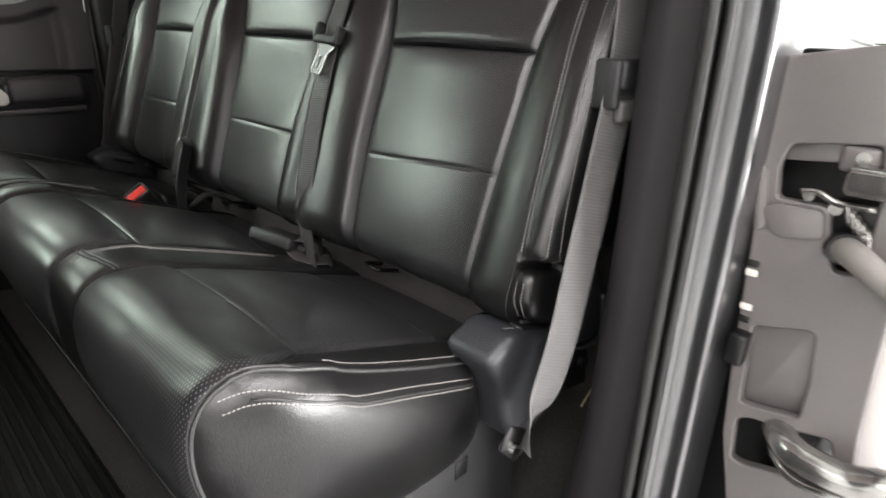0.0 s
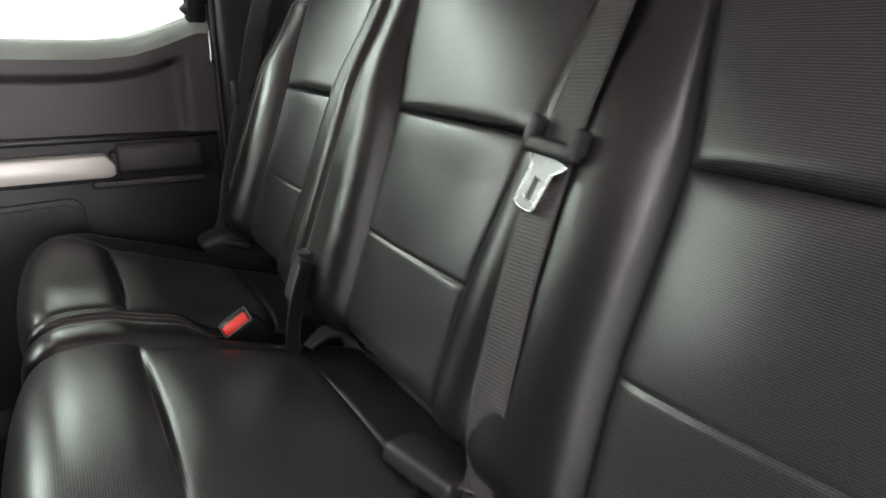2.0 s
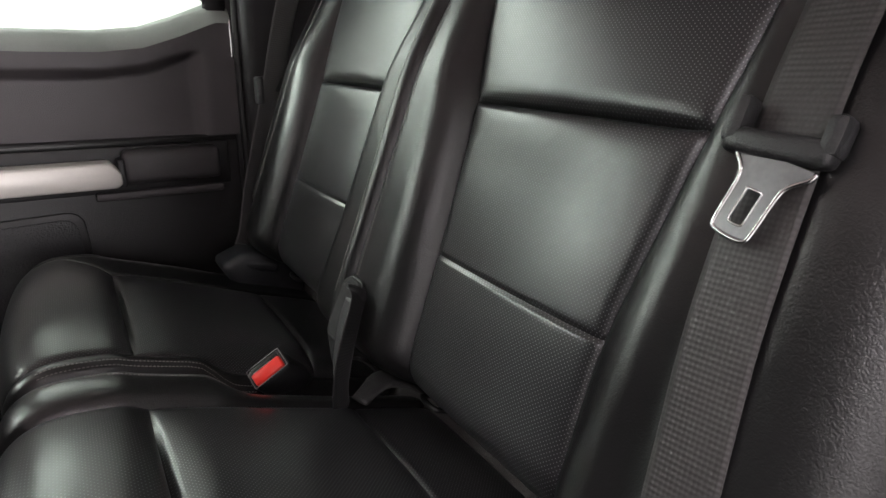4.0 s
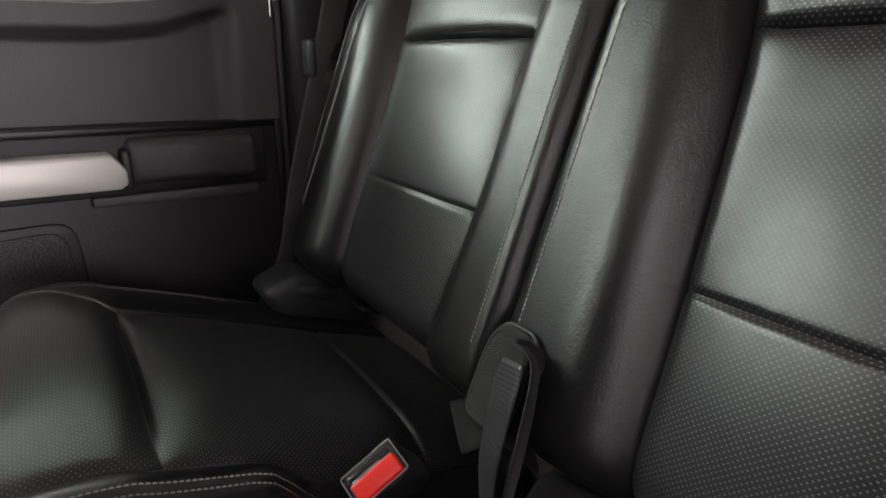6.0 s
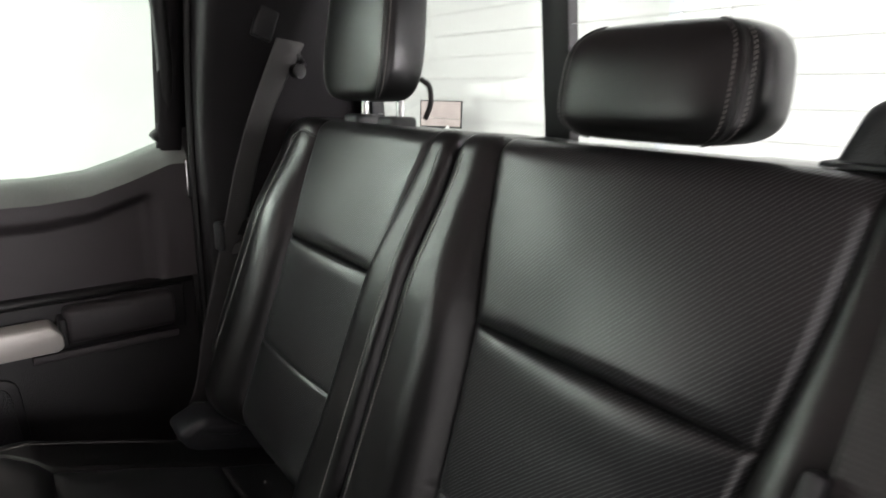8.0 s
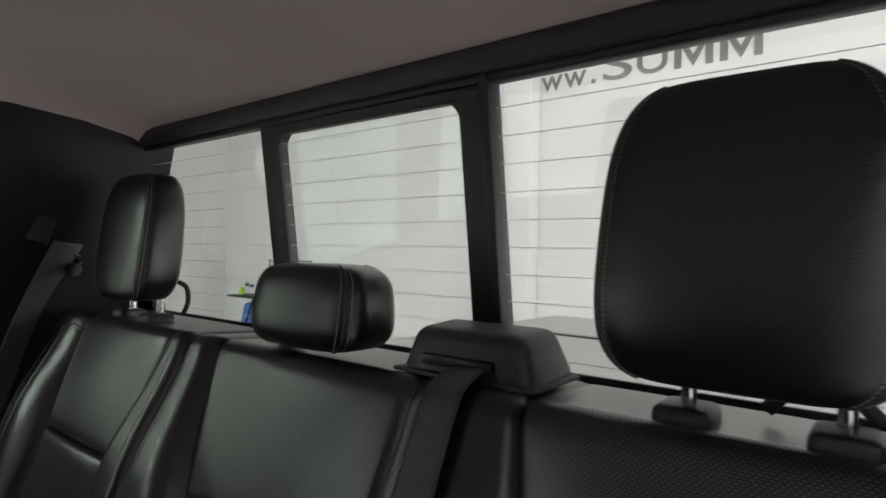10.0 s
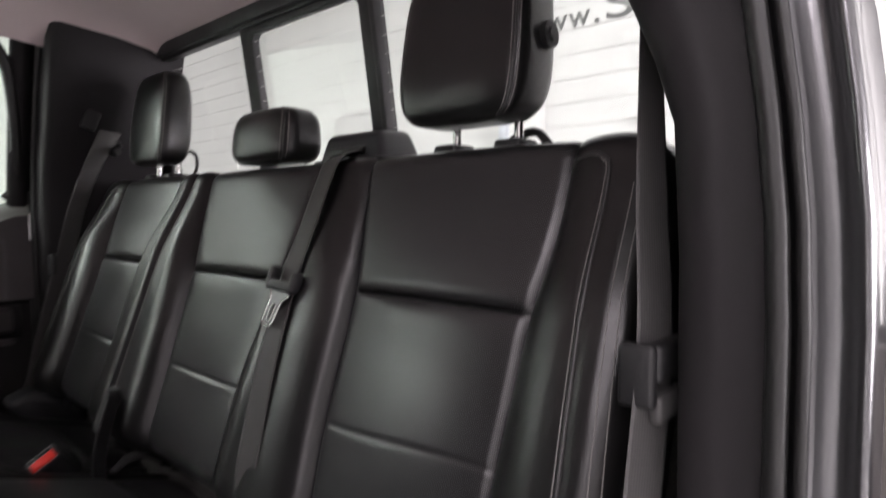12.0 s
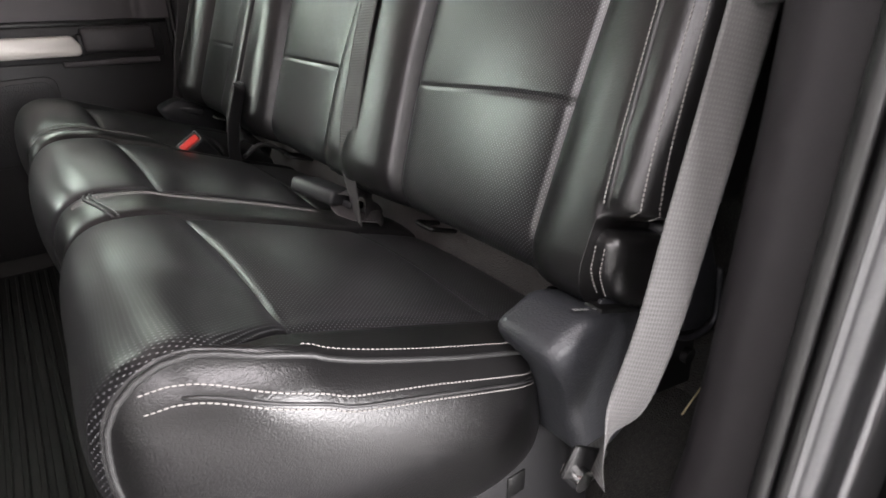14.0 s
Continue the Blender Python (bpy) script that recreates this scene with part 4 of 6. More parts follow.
# belt outlet housing on top of the backrest
bez = thing("belt_outlet_housing", (0.77, 0.86, 1.515), "black grained plastic belt outlet on the bench top", "belt outlet")
part("housing", rbox((0.775, 0.876, 1.536), (0.092, 0.160, 0.052), 0.012, 3, Euler((0, radians(-4), 0)).to_matrix(), (0.72, 0.80)), COVER, bez)
part("flange", rbox((0.774, 0.876, 1.516), (0.094, 0.166, 0.005), 0.004, 2), COVER, bez)
part("slot", rbox((0.7325, 0.880, 1.530), (0.010, 0.085, 0.011), 0.003, 2), BLACKM, bez, "dark belt slot")

# middle latch buckle lying on the cushion, with its folded strap
def on_cushion(x, y, up=0.0):
    p, n = profile_at(run_of_x(x))
    return p + Vector((0, y, 0)) + n * up


CU_TURN = Matrix((Vector((0.953, 0, -0.302)), Vector((0, 1, 0)), Vector((0.302, 0, 0.953)))).transposed()
on_seat = lambda x, y, up: on_cushion(x - 0.014, y - 0.020, up + 0.004)
lat = thing("buckle", tuple(on_cushion(0.53, 0.90)), "black middle belt buckle with a folded webbing strap", "buckle", "belt buckles")
part("shell", rbox(on_seat(0.515, 0.930, 0.026), (0.054, 0.092, 0.024), 0.007, 3, CU_TURN @ Euler((0, 0, radians(18))).to_matrix()), PLASTIC, lat)
part("stalk", rbox(on_seat(0.54, 0.893, 0.020), (0.03, 0.04, 0.012), 0.004, 2, CU_TURN @ Euler((0, 0, radians(18))).to_matrix()), PLASTIC, lat)
part("rivet", rod(on_seat(0.52, 0.897, 0.028), on_seat(0.52, 0.897, 0.036), 0.005, 12), CHROME, lat)
ribbon("strap", [on_seat(0.525, 0.905, 0.026), on_seat(0.540, 0.884, 0.044), on_seat(0.553, 0.868, 0.040), on_seat(0.560, 0.862, 0.020), on_seat(0.572, 0.866, 0.002)],
       [(0.9, 0.3, -0.3), (0.7, 0.6, 0.2), (0.5, 0.8, 0.3), (0.7, 0.6, 0.0), (0.9, 0.3, 0)], 0.046, 0.002, WEBDARK, lat, "crumpled dark webbing")
ribbon("strap_fold", [on_seat(0.520, 0.900, 0.020), on_seat(0.528, 0.878, 0.010), on_seat(0.545, 0.856, 0.008), on_seat(0.565, 0.845, 0.012), on_seat(0.58, 0.85, 0.0)],
       [(0.9, 0.3, -0.2), (0.8, 0.4, 0.2), (0.7, 0.6, 0.1), (0.6, 0.7, 0.2), (0.6, 0.7, 0)], 0.030, 0.002, WEBDARK, lat, "folded dark webbing")

# red buckle between the two bench sections
STEELRIM = material("pale_grey_rim", (0.22, 0.22, 0.22), 0.4, metal=0.3, var=0.3, var_scale=80)
red = thing("buckle", tuple(on_cushion(0.45, 1.325)), "black belt buckle with a red release button", "buckle", "belt buckles")
bo = Vector((-0.55, -0.45, 0.70)).normalized()
by = (Vector((0.915, -0.035, 0.40)) - bo * bo.dot(Vector((0.915, -0.035, 0.40)))).normalized()
rt = Matrix((-bo, by, (-bo).cross(by))).transposed()
bc = Vector((0.420, 1.325, 1.012)) - bo * 0.042
part("shell", rbox(bc, (0.080, 0.052, 0.031), 0.008, 3, rt), PLASTIC, red)
part("button", rbox(bc + rt @ Vector((-0.0395, 0.0, 0.0045)), (0.011, 0.041, 0.0165), 0.003, 3, rt, (0.8, 1.0)), RED, red, "red release button")
part("slot", rbox(bc + rt @ Vector((-0.0392, 0.0, -0.0075)), (0.006, 0.038, 0.006), 0.001, 2, rt), BLACKM, red, "dark tongue slot")
part("slot_rim", rbox(bc + rt @ Vector((-0.0405, -0.004, -0.0045)), (0.004, 0.026, 0.0018), 0.0008, 2, rt), STEELRIM, red, "pale grey slot edge")
tube("face_rim", [bc + rt @ Vector((-0.0405, 0.0235 * soft, 0.0135 * hard)) for soft, hard in ((-1, -0.8), (-0.9, -1), (0, -1), (0.9, -1), (1, -0.8), (1, 0), (1, 0.8), (0.9, 1), (0, 1), (-0.9, 1), (-1, 0.8), (-1, 0), (-1, -0.8))], 0.0006, STEELRIM, red, "pale grey face rim", n=3)
part("stalk", rbox(bc + rt @ Vector((0.07, 0, -0.006)), (0.09, 0.044, 0.014), 0.005, 2, rt), WEBDARK, red)

# fabric pull tab with its loop and sleeves in the gap between the bench sections
CLOTH = material("charcoal_fabric", (0.0075, 0.0075, 0.0072), 0.85, var=0.3, var_scale=40, grain=0.0012, grain_scale=900, sheen=0.05)
flap = thing("pull_flap", tuple(on_back(1.33, -0.12, 0.02)), "charcoal fabric pull tab with a strap loop between the bench sections", "fabric tab")
soft_pow = lambda v: math.copysign(abs(v) ** 0.55, v)
outl = [(0.024 * soft_pow(math.cos(a)) - 0.006 * math.sin(a), 0.041 * soft_pow(math.sin(a))) for a in [2 * math.pi * k / 32 for k in range(32)]]
part("tab", slab(outl, 0.007, on_back(1.293, -0.108, 0.036), (0, 1, 0), BACK_U, BACK_N, 0.003), CLOTH, flap)
part("tab_rim", slab([(u * 1.06, v * 1.045) for u, v in outl], 0.004, on_back(1.293, -0.108, 0.035), (0, 1, 0), BACK_U, BACK_N, 0.0015), STRAP, flap, "bound tab edge")
stitches("tab_stitching", [on_back(1.293 + u * 0.84, -0.108 + v * 0.88, 0.0432) for u, v in outl + outl[:1]], [BACK_N] * 33, flap, CLOTH, r=0.0006, label="dark edge stitching")
ribbon("strap", [on_back(1.282, -0.090, 0.044), on_back(1.276, -0.13, 0.046), on_back(1.274, -0.175, 0.040), on_back(1.272, -0.215, 0.024), on_back(1.270, -0.25, 0.006)],
       [(0.3, 1, 0.1), (0.3, 1, 0), (0.35, 1, 0), (0.3, 1, 0), (0.2, 1, 0)], 0.036, 0.003, STRAP, flap, "black webbing strap")
ribbon("strap_loop", [on_back(1.272, -0.072, 0.040), on_back(1.256, -0.085, 0.046), on_back(1.246, -0.115, 0.050), on_back(1.243, -0.155, 0.048), on_back(1.247, -0.20, 0.036), on_back(1.256, -0.245, 0.012)],
       [(0.8, 0.5, 0.2), (0.8, 0.6, 0), (0.85, 0.5, 0), (0.85, 0.45, 0), (0.8, 0.5, 0), (0.8, 0.5, 0)], 0.032, 0.0028, STRAP, flap, "black webbing loop")
for name, rows, wide, width in (("crumpled_sleeve", ((0.515, 1.352, 1.000), (0.530, 1.340, 1.006), (0.552, 1.330, 0.992), (0.58, 1.322, 0.965)), ((0.2, 0.5, 0.8), (0.3, 0.8, 0.45), (0.1, 0.9, 0.2), (0.2, 0.9, 0.5)), 0.046),
                                ("crumpled_sleeve", ((0.500, 1.232, 0.990), (0.528, 1.236, 1.004), (0.556, 1.240, 0.998), (0.590, 1.246, 0.975)), ((0.1, 0.9, -0.35), (0.1, 0.9, -0.2), (0.1, 0.95, -0.1), (0.1, 0.95, 0)), 0.052)):
    ribbon(name, rows, wide, width, 0.008, CLOTH, flap, "crumpled fabric sleeve")
pocket_v = [Vector((0.405 + 0.19 * i / 12, 1.284 + 0.082 * k / 8, 0.974 - 0.30 * (0.19 * i / 12) - 0.010 * math.sin(math.pi * k / 8) + 0.002 * noise.noise((i * 0.7, k * 0.7, 3)))) for i in range(13) for k in range(9)]
put("gap_lining", pocket_v, [(i * 9 + k, (i + 1) * 9 + k, (i + 1) * 9 + k + 1, i * 9 + k + 1) for i in range(12) for k in range(8)], CLOTH, flap, "charcoal fabric lining of the gap")

# child-seat anchor bars
for ay in (0.725, 0.475, 1.19, 1.46, 1.665):
    a = thing("child_seat_anchor", (0.575, ay, 0.985), "black steel child-seat anchor bar at the backrest foot", "anchor bar", "child-seat anchors")
    tube("bar", [(0.61, ay - 0.020, 0.975), (0.578, ay - 0.019, 0.985), (0.570, ay - 0.012, 0.987), (0.570, ay + 0.012, 0.987), (0.578, ay + 0.019, 0.985), (0.61, ay + 0.020, 0.975)], 0.0035, BLACKM, a)

# hinge covers at the outer ends of the bench
for flip in (False, True):
    my = (lambda y: mirror(y)) if flip else (lambda y: y)
    h = thing("seat_hinge_cover", (0.52, my(0.40), 0.86), "grey-black moulded plastic seat hinge cover", "hinge cover", "seat hinge covers")
    side = -1 if flip else 1
    cut = lambda outline, y, deep, bevel, seg=3: slab(outline, deep, (0, my(y), 0), (1, 0, 0), (0, 0, 1), (0, side, 0), bevel, seg)
    part("cover", cut([(0.450, 1.014), (0.500, 1.034), (0.590, 1.004), (0.606, 0.935), (0.582, 0.880), (0.548, 0.862), (0.505, 0.880), (0.486, 0.930), (0.474, 0.975)], 0.376, 0.075, 0.014, 4), COVER, h)
    slope = Euler((0, radians(18), 0)).to_matrix()
    part("latch_slot", rbox((0.553, my(0.396), 1.0165), (0.062, 0.020, 0.006), 0.002, 2, slope), BLACKM, h, "dark latch slot")
    part("latch_tongue", rbox((0.560, my(0.399), 1.0185), (0.050, 0.004, 0.006), 0.001, 2, slope), COVER, h)
    part("printed_mark", join(*[rbox((0.496 + 0.0052 * k, my(0.392), 1.0362 - 0.0017 * k), (0.0030 if k % 3 else 0.0042, 0.0030, 0.0006), 0, 1, slope) for k in range(9) if k != 4]), STEELRIM, h, "small pale printed line")
    part("back_shield", cut([(0.600, 1.090), (0.640, 1.080), (0.690, 1.064), (0.716, 1.010), (0.727, 0.948), (0.700, 0.938), (0.655, 0.950), (0.610, 0.985)], 0.386, 0.024, 0.010, 4), COVER, h, "rounded plastic bracket shield")
    tube("shield_rim", [(0.716, my(0.386), 1.010), (0.727, my(0.386), 0.948), (0.700, my(0.386), 0.936), (0.655, my(0.386), 0.948), (0.612, my(0.387), 0.983)], 0.0032, COVER, h, "rolled shield rim")
    part("lower_bracket", cut([(0.590, 0.965), (0.740, 0.940), (0.752, 0.832), (0.665, 0.848), (0.600, 0.895)], 0.412, 0.012, 0.004), BLACKM, h, "black steel bracket")
    part("bracket_hole", rod((0.672, my(0.4105), 0.906), (0.672, my(0.414), 0.906), 0.014, 20), RUBBER, h, "dark bracket hole")
    part("bracket_bolt", rod((0.726, my(0.404), 0.884), (0.726, my(0.42), 0.884), 0.010, 12), BLACKM, h, "dark bolt head")
    part("bolster_end", cut([(0.531, 1.098), (0.526, 1.062), (0.538, 1.032), (0.566, 1.014), (0.622, 0.992), (0.650, 1.066)], 0.380, 0.066, 0.018, 5), HIDE, h, "rounded leather bolster foot")
    seam = [(0.5288, 0.403, 1.082), (0.5272, 0.403, 1.070), (0.5256, 0.403, 1.060), (0.5318, 0.403, 1.044), (0.5385, 0.403, 1.031)]
    for off in (0.0, 0.009):
        stitches("stitching", smooth_path([(x + off * 0.08, my(y - off), z) for x, y, z in seam], 8), [Vector((-0.95, -0.2 * side, -0.1))] * 33, h)
    if flip:
        part("belt_slot_cover", rbox((0.520, my(0.43), 1.006), (0.078, 0.048, 0.022), 0.008, 3, Euler((0, radians(16), radians(-8))).to_matrix()), COVER, h, "plastic belt slot cover")

# ---- cab shell ----
def strip_wall(name, label, category, sections, mat, flip=False, parent=None, kind="structure"):
    """A lofted wall: sections are (z, [(x, y), ...]) from below upwards."""
    my = (lambda y: mirror(y)) if flip else (lambda y: y)
    verts, faces = [], []
    n = len(sections[0][1])
    dense = []
    for (z0, a), (z1, b) in zip(sections, sections[1:]):
        k = max(1, int((z1 - z0) / 0.02))
        for q in range(k):
            t = q / k
            dense.append((z0 + (z1 - z0) * t, [(p[0] + (r[0] - p[0]) * t, p[1] + (r[1] - p[1]) * t) for p, r in zip(a, b)]))
    dense.append(sections[-1])
    for z, pts in dense:
        verts += [Vector((x, my(y), z)) for x, y in pts]
    for i in range(len(dense) - 1):
        for k in range(n - 1):
            a = i * n + k
            faces.append((a, a + 1, a + n + 1, a + n))
    ob = put(name, verts, faces, mat, parent, smooth=True)
    if parent is None:
        tagged(ob, label, category, kind=kind)
    elif label:
        tagged(ob, label)
    return ob


# inner edge of the rear pillar, by height
PIL = [(0.60, 0.40), (0.66, 0.372), (0.72, 0.350), (0.80, 0.330), (0.90, 0.319), (1.0, 0.315), (1.2, 0.313), (1.4, 0.316), (1.5, 0.322), (1.55, 0.338), (1.6, 0.360), (1.66, 0.384), (1.7, 0.398), (1.8, 0.428), (1.9, 0.46)]


def pil(z):
    return lerp_table(PIL, z)


ZS = [0.60, 0.66, 0.72, 0.80, 0.90, 1.0, 1.1, 1.2, 1.3, 1.36, 1.40, 1.43, 1.47, 1.5, 1.53, 1.55, 1.57, 1.6, 1.63, 1.66, 1.7, 1.75, 1.8, 1.85, 1.9]


def lean_in(z):
    """How far the cab side leans inwards above the belt line."""
    return lerp_table([(0.6, 0.0), (1.2, 0.0), (1.36, 0.001), (1.43, 0.004), (1.5, 0.011), (1.57, 0.021), (1.65, 0.040), (1.75, 0.072), (1.9, 0.13)], z)


for flip in (False, True):
    sd = "far" if flip else "near"
    trim = []
    for z in ZS:
        a = pil(z)
        o = lean_in(z)
        w = 0.248 + o if z > 0.8 else 0.248 - (0.8 - z) * 0.1
        trim.append((z, [(0.86, a + 0.028), (0.78, a + 0.016), (0.70, a + 0.008), (0.63, a + 0.004), (0.585, a + 0.001), (0.572, a - 0.004), (0.566, a - 0.014),
                         (0.566, 0.44 * a + 0.56 * w + 0.003), (0.572, 0.36 * a + 0.64 * w), (0.569, w + 0.006), (0.572, w)]))
    strip_wall("pillar_trim_" + sd, "black grained plastic trim on the rear cab pillar", "pillar trim", trim, TRIM, flip)
    for k, (off, x) in enumerate(((0.004, 0.566), (-0.010, 0.569))):
        seal = tube("door_seal_" + sd, [(x, mirror(0.246 + lean_in(z) + off - 0.004) if flip else 0.246 + lean_in(z) + off - 0.004, z) for z in ZS], 0.0075 if k == 0 else 0.0045, RUBBER, None, n=3)
        tagged(seal, "black rubber door seal along the pillar", "door seal", kind="structure")
    jamb = []
    for z in ZS:
        o = lean_in(z)
        jamb.append((z, [(0.590, 0.246 + o), (0.579, 0.235 + o), (0.577, 0.231 + o), (0.583, 0.226 + o), (0.590, 0.222 + o), (0.592, 0.213 + o), (0.588, 0.206 + o), (0.582, 0.2025 + o), (0.583, 0.1985 + o),
                         (0.592, 0.196 + o), (0.606, 0.1955 + o), (0.625, 0.193 + o), (0.640, 0.188 + o)]))
    strip_wall("door_jamb_" + sd, "grey metallic painted door jamb with a folded flange", "door jamb", jamb, PAINT, flip)

# hinge pillar outside the near jamb, its openings cut through
def plate_with_holes(outer, holes, at, depth, mat, name, parent, label):
    """A plate in the y-z plane at x, with openings."""
    from_curve = bpy.data.curves.new(name, "CURVE")
    from_curve.dimensions, from_curve.fill_mode, from_curve.extrude, from_curve.bevel_depth = "2D", "BOTH", depth, 0.0025
    for loop in [outer, *holes]:
        sp = from_curve.splines.new("POLY")
        sp.points.add(len(loop) - 1)
        for q, (u, v) in zip(sp.points, loop):
            q.co = (u, v, 0, 1)
        sp.use_cyclic_u = True
    tmp = bpy.data.objects.new("tmp", from_curve)
    scene.collection.objects.link(tmp)
    bpy.context.view_layer.update()
    me = bpy.data.meshes.new_from_object(tmp.evaluated_get(bpy.context.evaluated_depsgraph_get()))
    bpy.data.objects.remove(tmp)
    bpy.data.curves.remove(from_curve)
    verts = [Vector((at + v.co.z, v.co.x, v.co.y)) for v in me.vertices]
    faces = [tuple(p.vertices) for p in me.polygons]
    bpy.data.meshes.remove(me)
    return put(name, verts, faces, mat, parent, label, smooth=False)


def rounded(pts, r=0.006, n=4):
    """A polygon with rounded corners."""
    out = []
    for i, p in enumerate(pts):
        a, b, c = Vector(pts[i - 1]), Vector(p), Vector(pts[(i + 1) % len(pts)])
        k = min(r, (a - b).length * 0.45, (c - b).length * 0.45)
        p0, p1 = b + (a - b).normalized() * k, b + (c - b).normalized() * k
        for q in range(n + 1):
            t = q / n
            out.append(tuple((1 - t) ** 2 * p0 + 2 * t * (1 - t) * b + t * t * p1))
    return out


body = thing("truck_body", (0.75, 0.15, 0.45), "grey metallic pickup body side with an open rear door jamb", "truck body", kind="structure")
HX = 0.628
PANEL = [(0.173, 1.084), (0.122, 1.098), (0.114, 1.093), (0.108, 1.045), (0.108, 0.997), (0.150, 0.989), (0.167, 0.988)]
plate_with_holes([(0.209, 1.336), (0.200, 1.341), (0.125, 1.354), (0.085, 1.30), (0.072, 1.16), (0.062, 1.0), (0.05, 0.92), (0.05, 0.55), (0.145, 0.55), (0.152, 0.86), (0.172, 0.946), (0.179, 1.025), (0.189, 1.18), (0.199, 1.24)],
                 [rounded([(0.184, 1.248), (0.178, 1.271), (0.137, 1.276), (0.106, 1.279), (0.097, 1.235), (0.092, 1.16), (0.116, 1.155), (0.124, 1.163), (0.135, 1.215), (0.179, 1.214)], 0.008),
                  rounded(PANEL, 0.008),
                  rounded([(0.167, 0.968), (0.158, 0.978), (0.110, 0.986), (0.078, 0.993), (0.066, 0.96), (0.060, 0.935), (0.106, 0.925), (0.150, 0.914), (0.162, 0.917)], 0.008)], HX, 0.004, PRIMER, "hinge_pillar", body, "light grey painted hinge pillar plate")
# solid black block paints the shade inside the pillar's openings
part("pillar_shade_backing", rbox((HX + 0.06, 0.125, 0.95), (0.02, 0.15, 0.80), 0.004), BLACKM, body, "black block standing for the shade behind the hinge pillar")
part("plate_step", slab([(y + (y - 0.14) * 0.06, z) for y, z in rounded(PANEL, 0.008)], 0.004, (HX + 0.013, 0, 0), (0, 1, 0), (0, 0, 1), (-1, 0, 0), 0.001), PRIMER, body, "recessed grey panel")
part("plate_top_step", slab(rounded([(0.186, 1.250), (0.180, 1.274), (0.135, 1.279), (0.132, 1.255)], 0.006), 0.006, (HX + 0.016, 0, 0), (0, 1, 0), (0, 0, 1), (-1, 0, 0), 0.002), PRIMER, body, "recessed grey panel")
part("plate_pocket", slab(rounded([(0.178, 1.213), (0.136, 1.214), (0.130, 1.187), (0.168, 1.180), (0.180, 1.187), (0.188, 1.205)], 0.008), 0.007, (HX - 0.0042, 0, 0), (0, 1, 0), (0, 0, 1), (-1, 0, 0), 0.003), PRIMER, body, "raised grey pad")
part("flange_lip", slab(rounded([(0.199, 1.246), (0.190, 1.246), (0.184, 1.216), (0.180, 1.186), (0.190, 1.180), (0.196, 1.212)], 0.006), 0.006, (HX - 0.0042, 0, 0), (0, 1, 0), (0, 0, 1), (-1, 0, 0), 0.003), PRIMER, body, "folded grey flange")
for z, mat, lbl in ((1.147, BLACKM, "small dark slot"), (1.137, SILVER, "pale clip"), (1.100, SILVER, "pale clip"), (1.086, BLACKM, "small dark slot")):
    part("clip", rbox((HX - 0.004, 0.184 - (1.147 - z) * 0.06, z), (0.008, 0.012, 0.008), 0.002), mat, body, lbl)
part("bump_stop", rbox((HX - 0.012, 0.178, 1.056), (0.022, 0.018, 0.036), 0.004, 3), BLACKM, body, "dark rubber bump stop")
part("outer_side", slab([(0.64, 0.45), (0.64, 1.345), (0.95, 1.36), (0.95, 0.45)], 0.02, (0, 0.075, 0), (1, 0, 0), (0, 0, 1), (0, 1, 0), 0.006), PAINT, body, "grey metallic outer panel")
part("upper_quarter", slab([(0.62, 1.33), (0.64, 1.86), (1.17, 1.86), (1.30, 1.33)], 0.02, (0, 0.24, 0), (1, 0, 0), (0, 0.0, 1), (0, 1, 0), 0.006), PAINT, body, "grey metallic rear quarter")
part("sill", rbox((-0.3, 0.20, 0.52), (1.9, 0.20, 0.20), 0.03, 3), PAINT, body, "grey painted door sill")
for flip in (False, True):
    y = mirror(0.19) if flip else 0.19
    if flip:
        part("far_outer_side", rbox((0.75, mirror(0.09), 0.95), (0.42, 0.02, 0.95), 0.006), PAINT, body)

# open rear door out beside the body: hinge arms, conduit and the edge of its frame
odoor = thing("open_rear_door", (0.74, -0.10, 0.60), "grey painted rear door swung open beside the body", "car door")
STEEL = material("greased_steel", (0.30, 0.29, 0.28), 0.20, metal=0.9, var=0.4, var_scale=40)
tube("hinge_arm", [(HX + 0.02, 0.135, 0.975), (HX - 0.02, 0.112, 0.974), (0.598, 0.085, 0.972), (0.596, 0.055, 0.973), (0.600, 0.02, 0.984), (0.63, -0.04, 0.984), (0.74, -0.09, 0.98)], 0.016, STEEL, odoor, "curved greased steel hinge arm", seg=12)
tube("hinge_arm", [(HX + 0.02, 0.135, 0.955), (HX - 0.01, 0.118, 0.948), (0.604, 0.095, 0.942), (0.600, 0.06, 0.948), (0.604, 0.02, 0.958)], 0.006, STEEL, odoor, "thin steel check strap", seg=8)
part("hinge_arm", rbox((0.615, 0.068, 1.247), (0.030, 0.116, 0.026), 0.006, 3), STEEL, odoor, "flat steel hinge arm")
part("hinge_bracket", rbox((HX + 0.006, 0.122, 1.262), (0.024, 0.030, 0.024), 0.005, 3), PRIMER, odoor, "small grey hinge bracket")
for y, z, r in ((0.119, 1.264, 0.006), (0.152, 1.224, 0.005), (0.129, 1.217, 0.006)):
    part("hinge_bolt", rod((HX - 0.008, y, z), (HX + 0.012, y, z), r, 10, r * 0.8), STEEL, odoor, "greasy bolt head")
tube("torsion_rod", [(HX, 0.160, 1.226), (HX - 0.004, 0.145, 1.228), (HX - 0.006, 0.128, 1.222), (HX - 0.008, 0.10, 1.223)], 0.0035, STEEL, odoor, "steel rod")
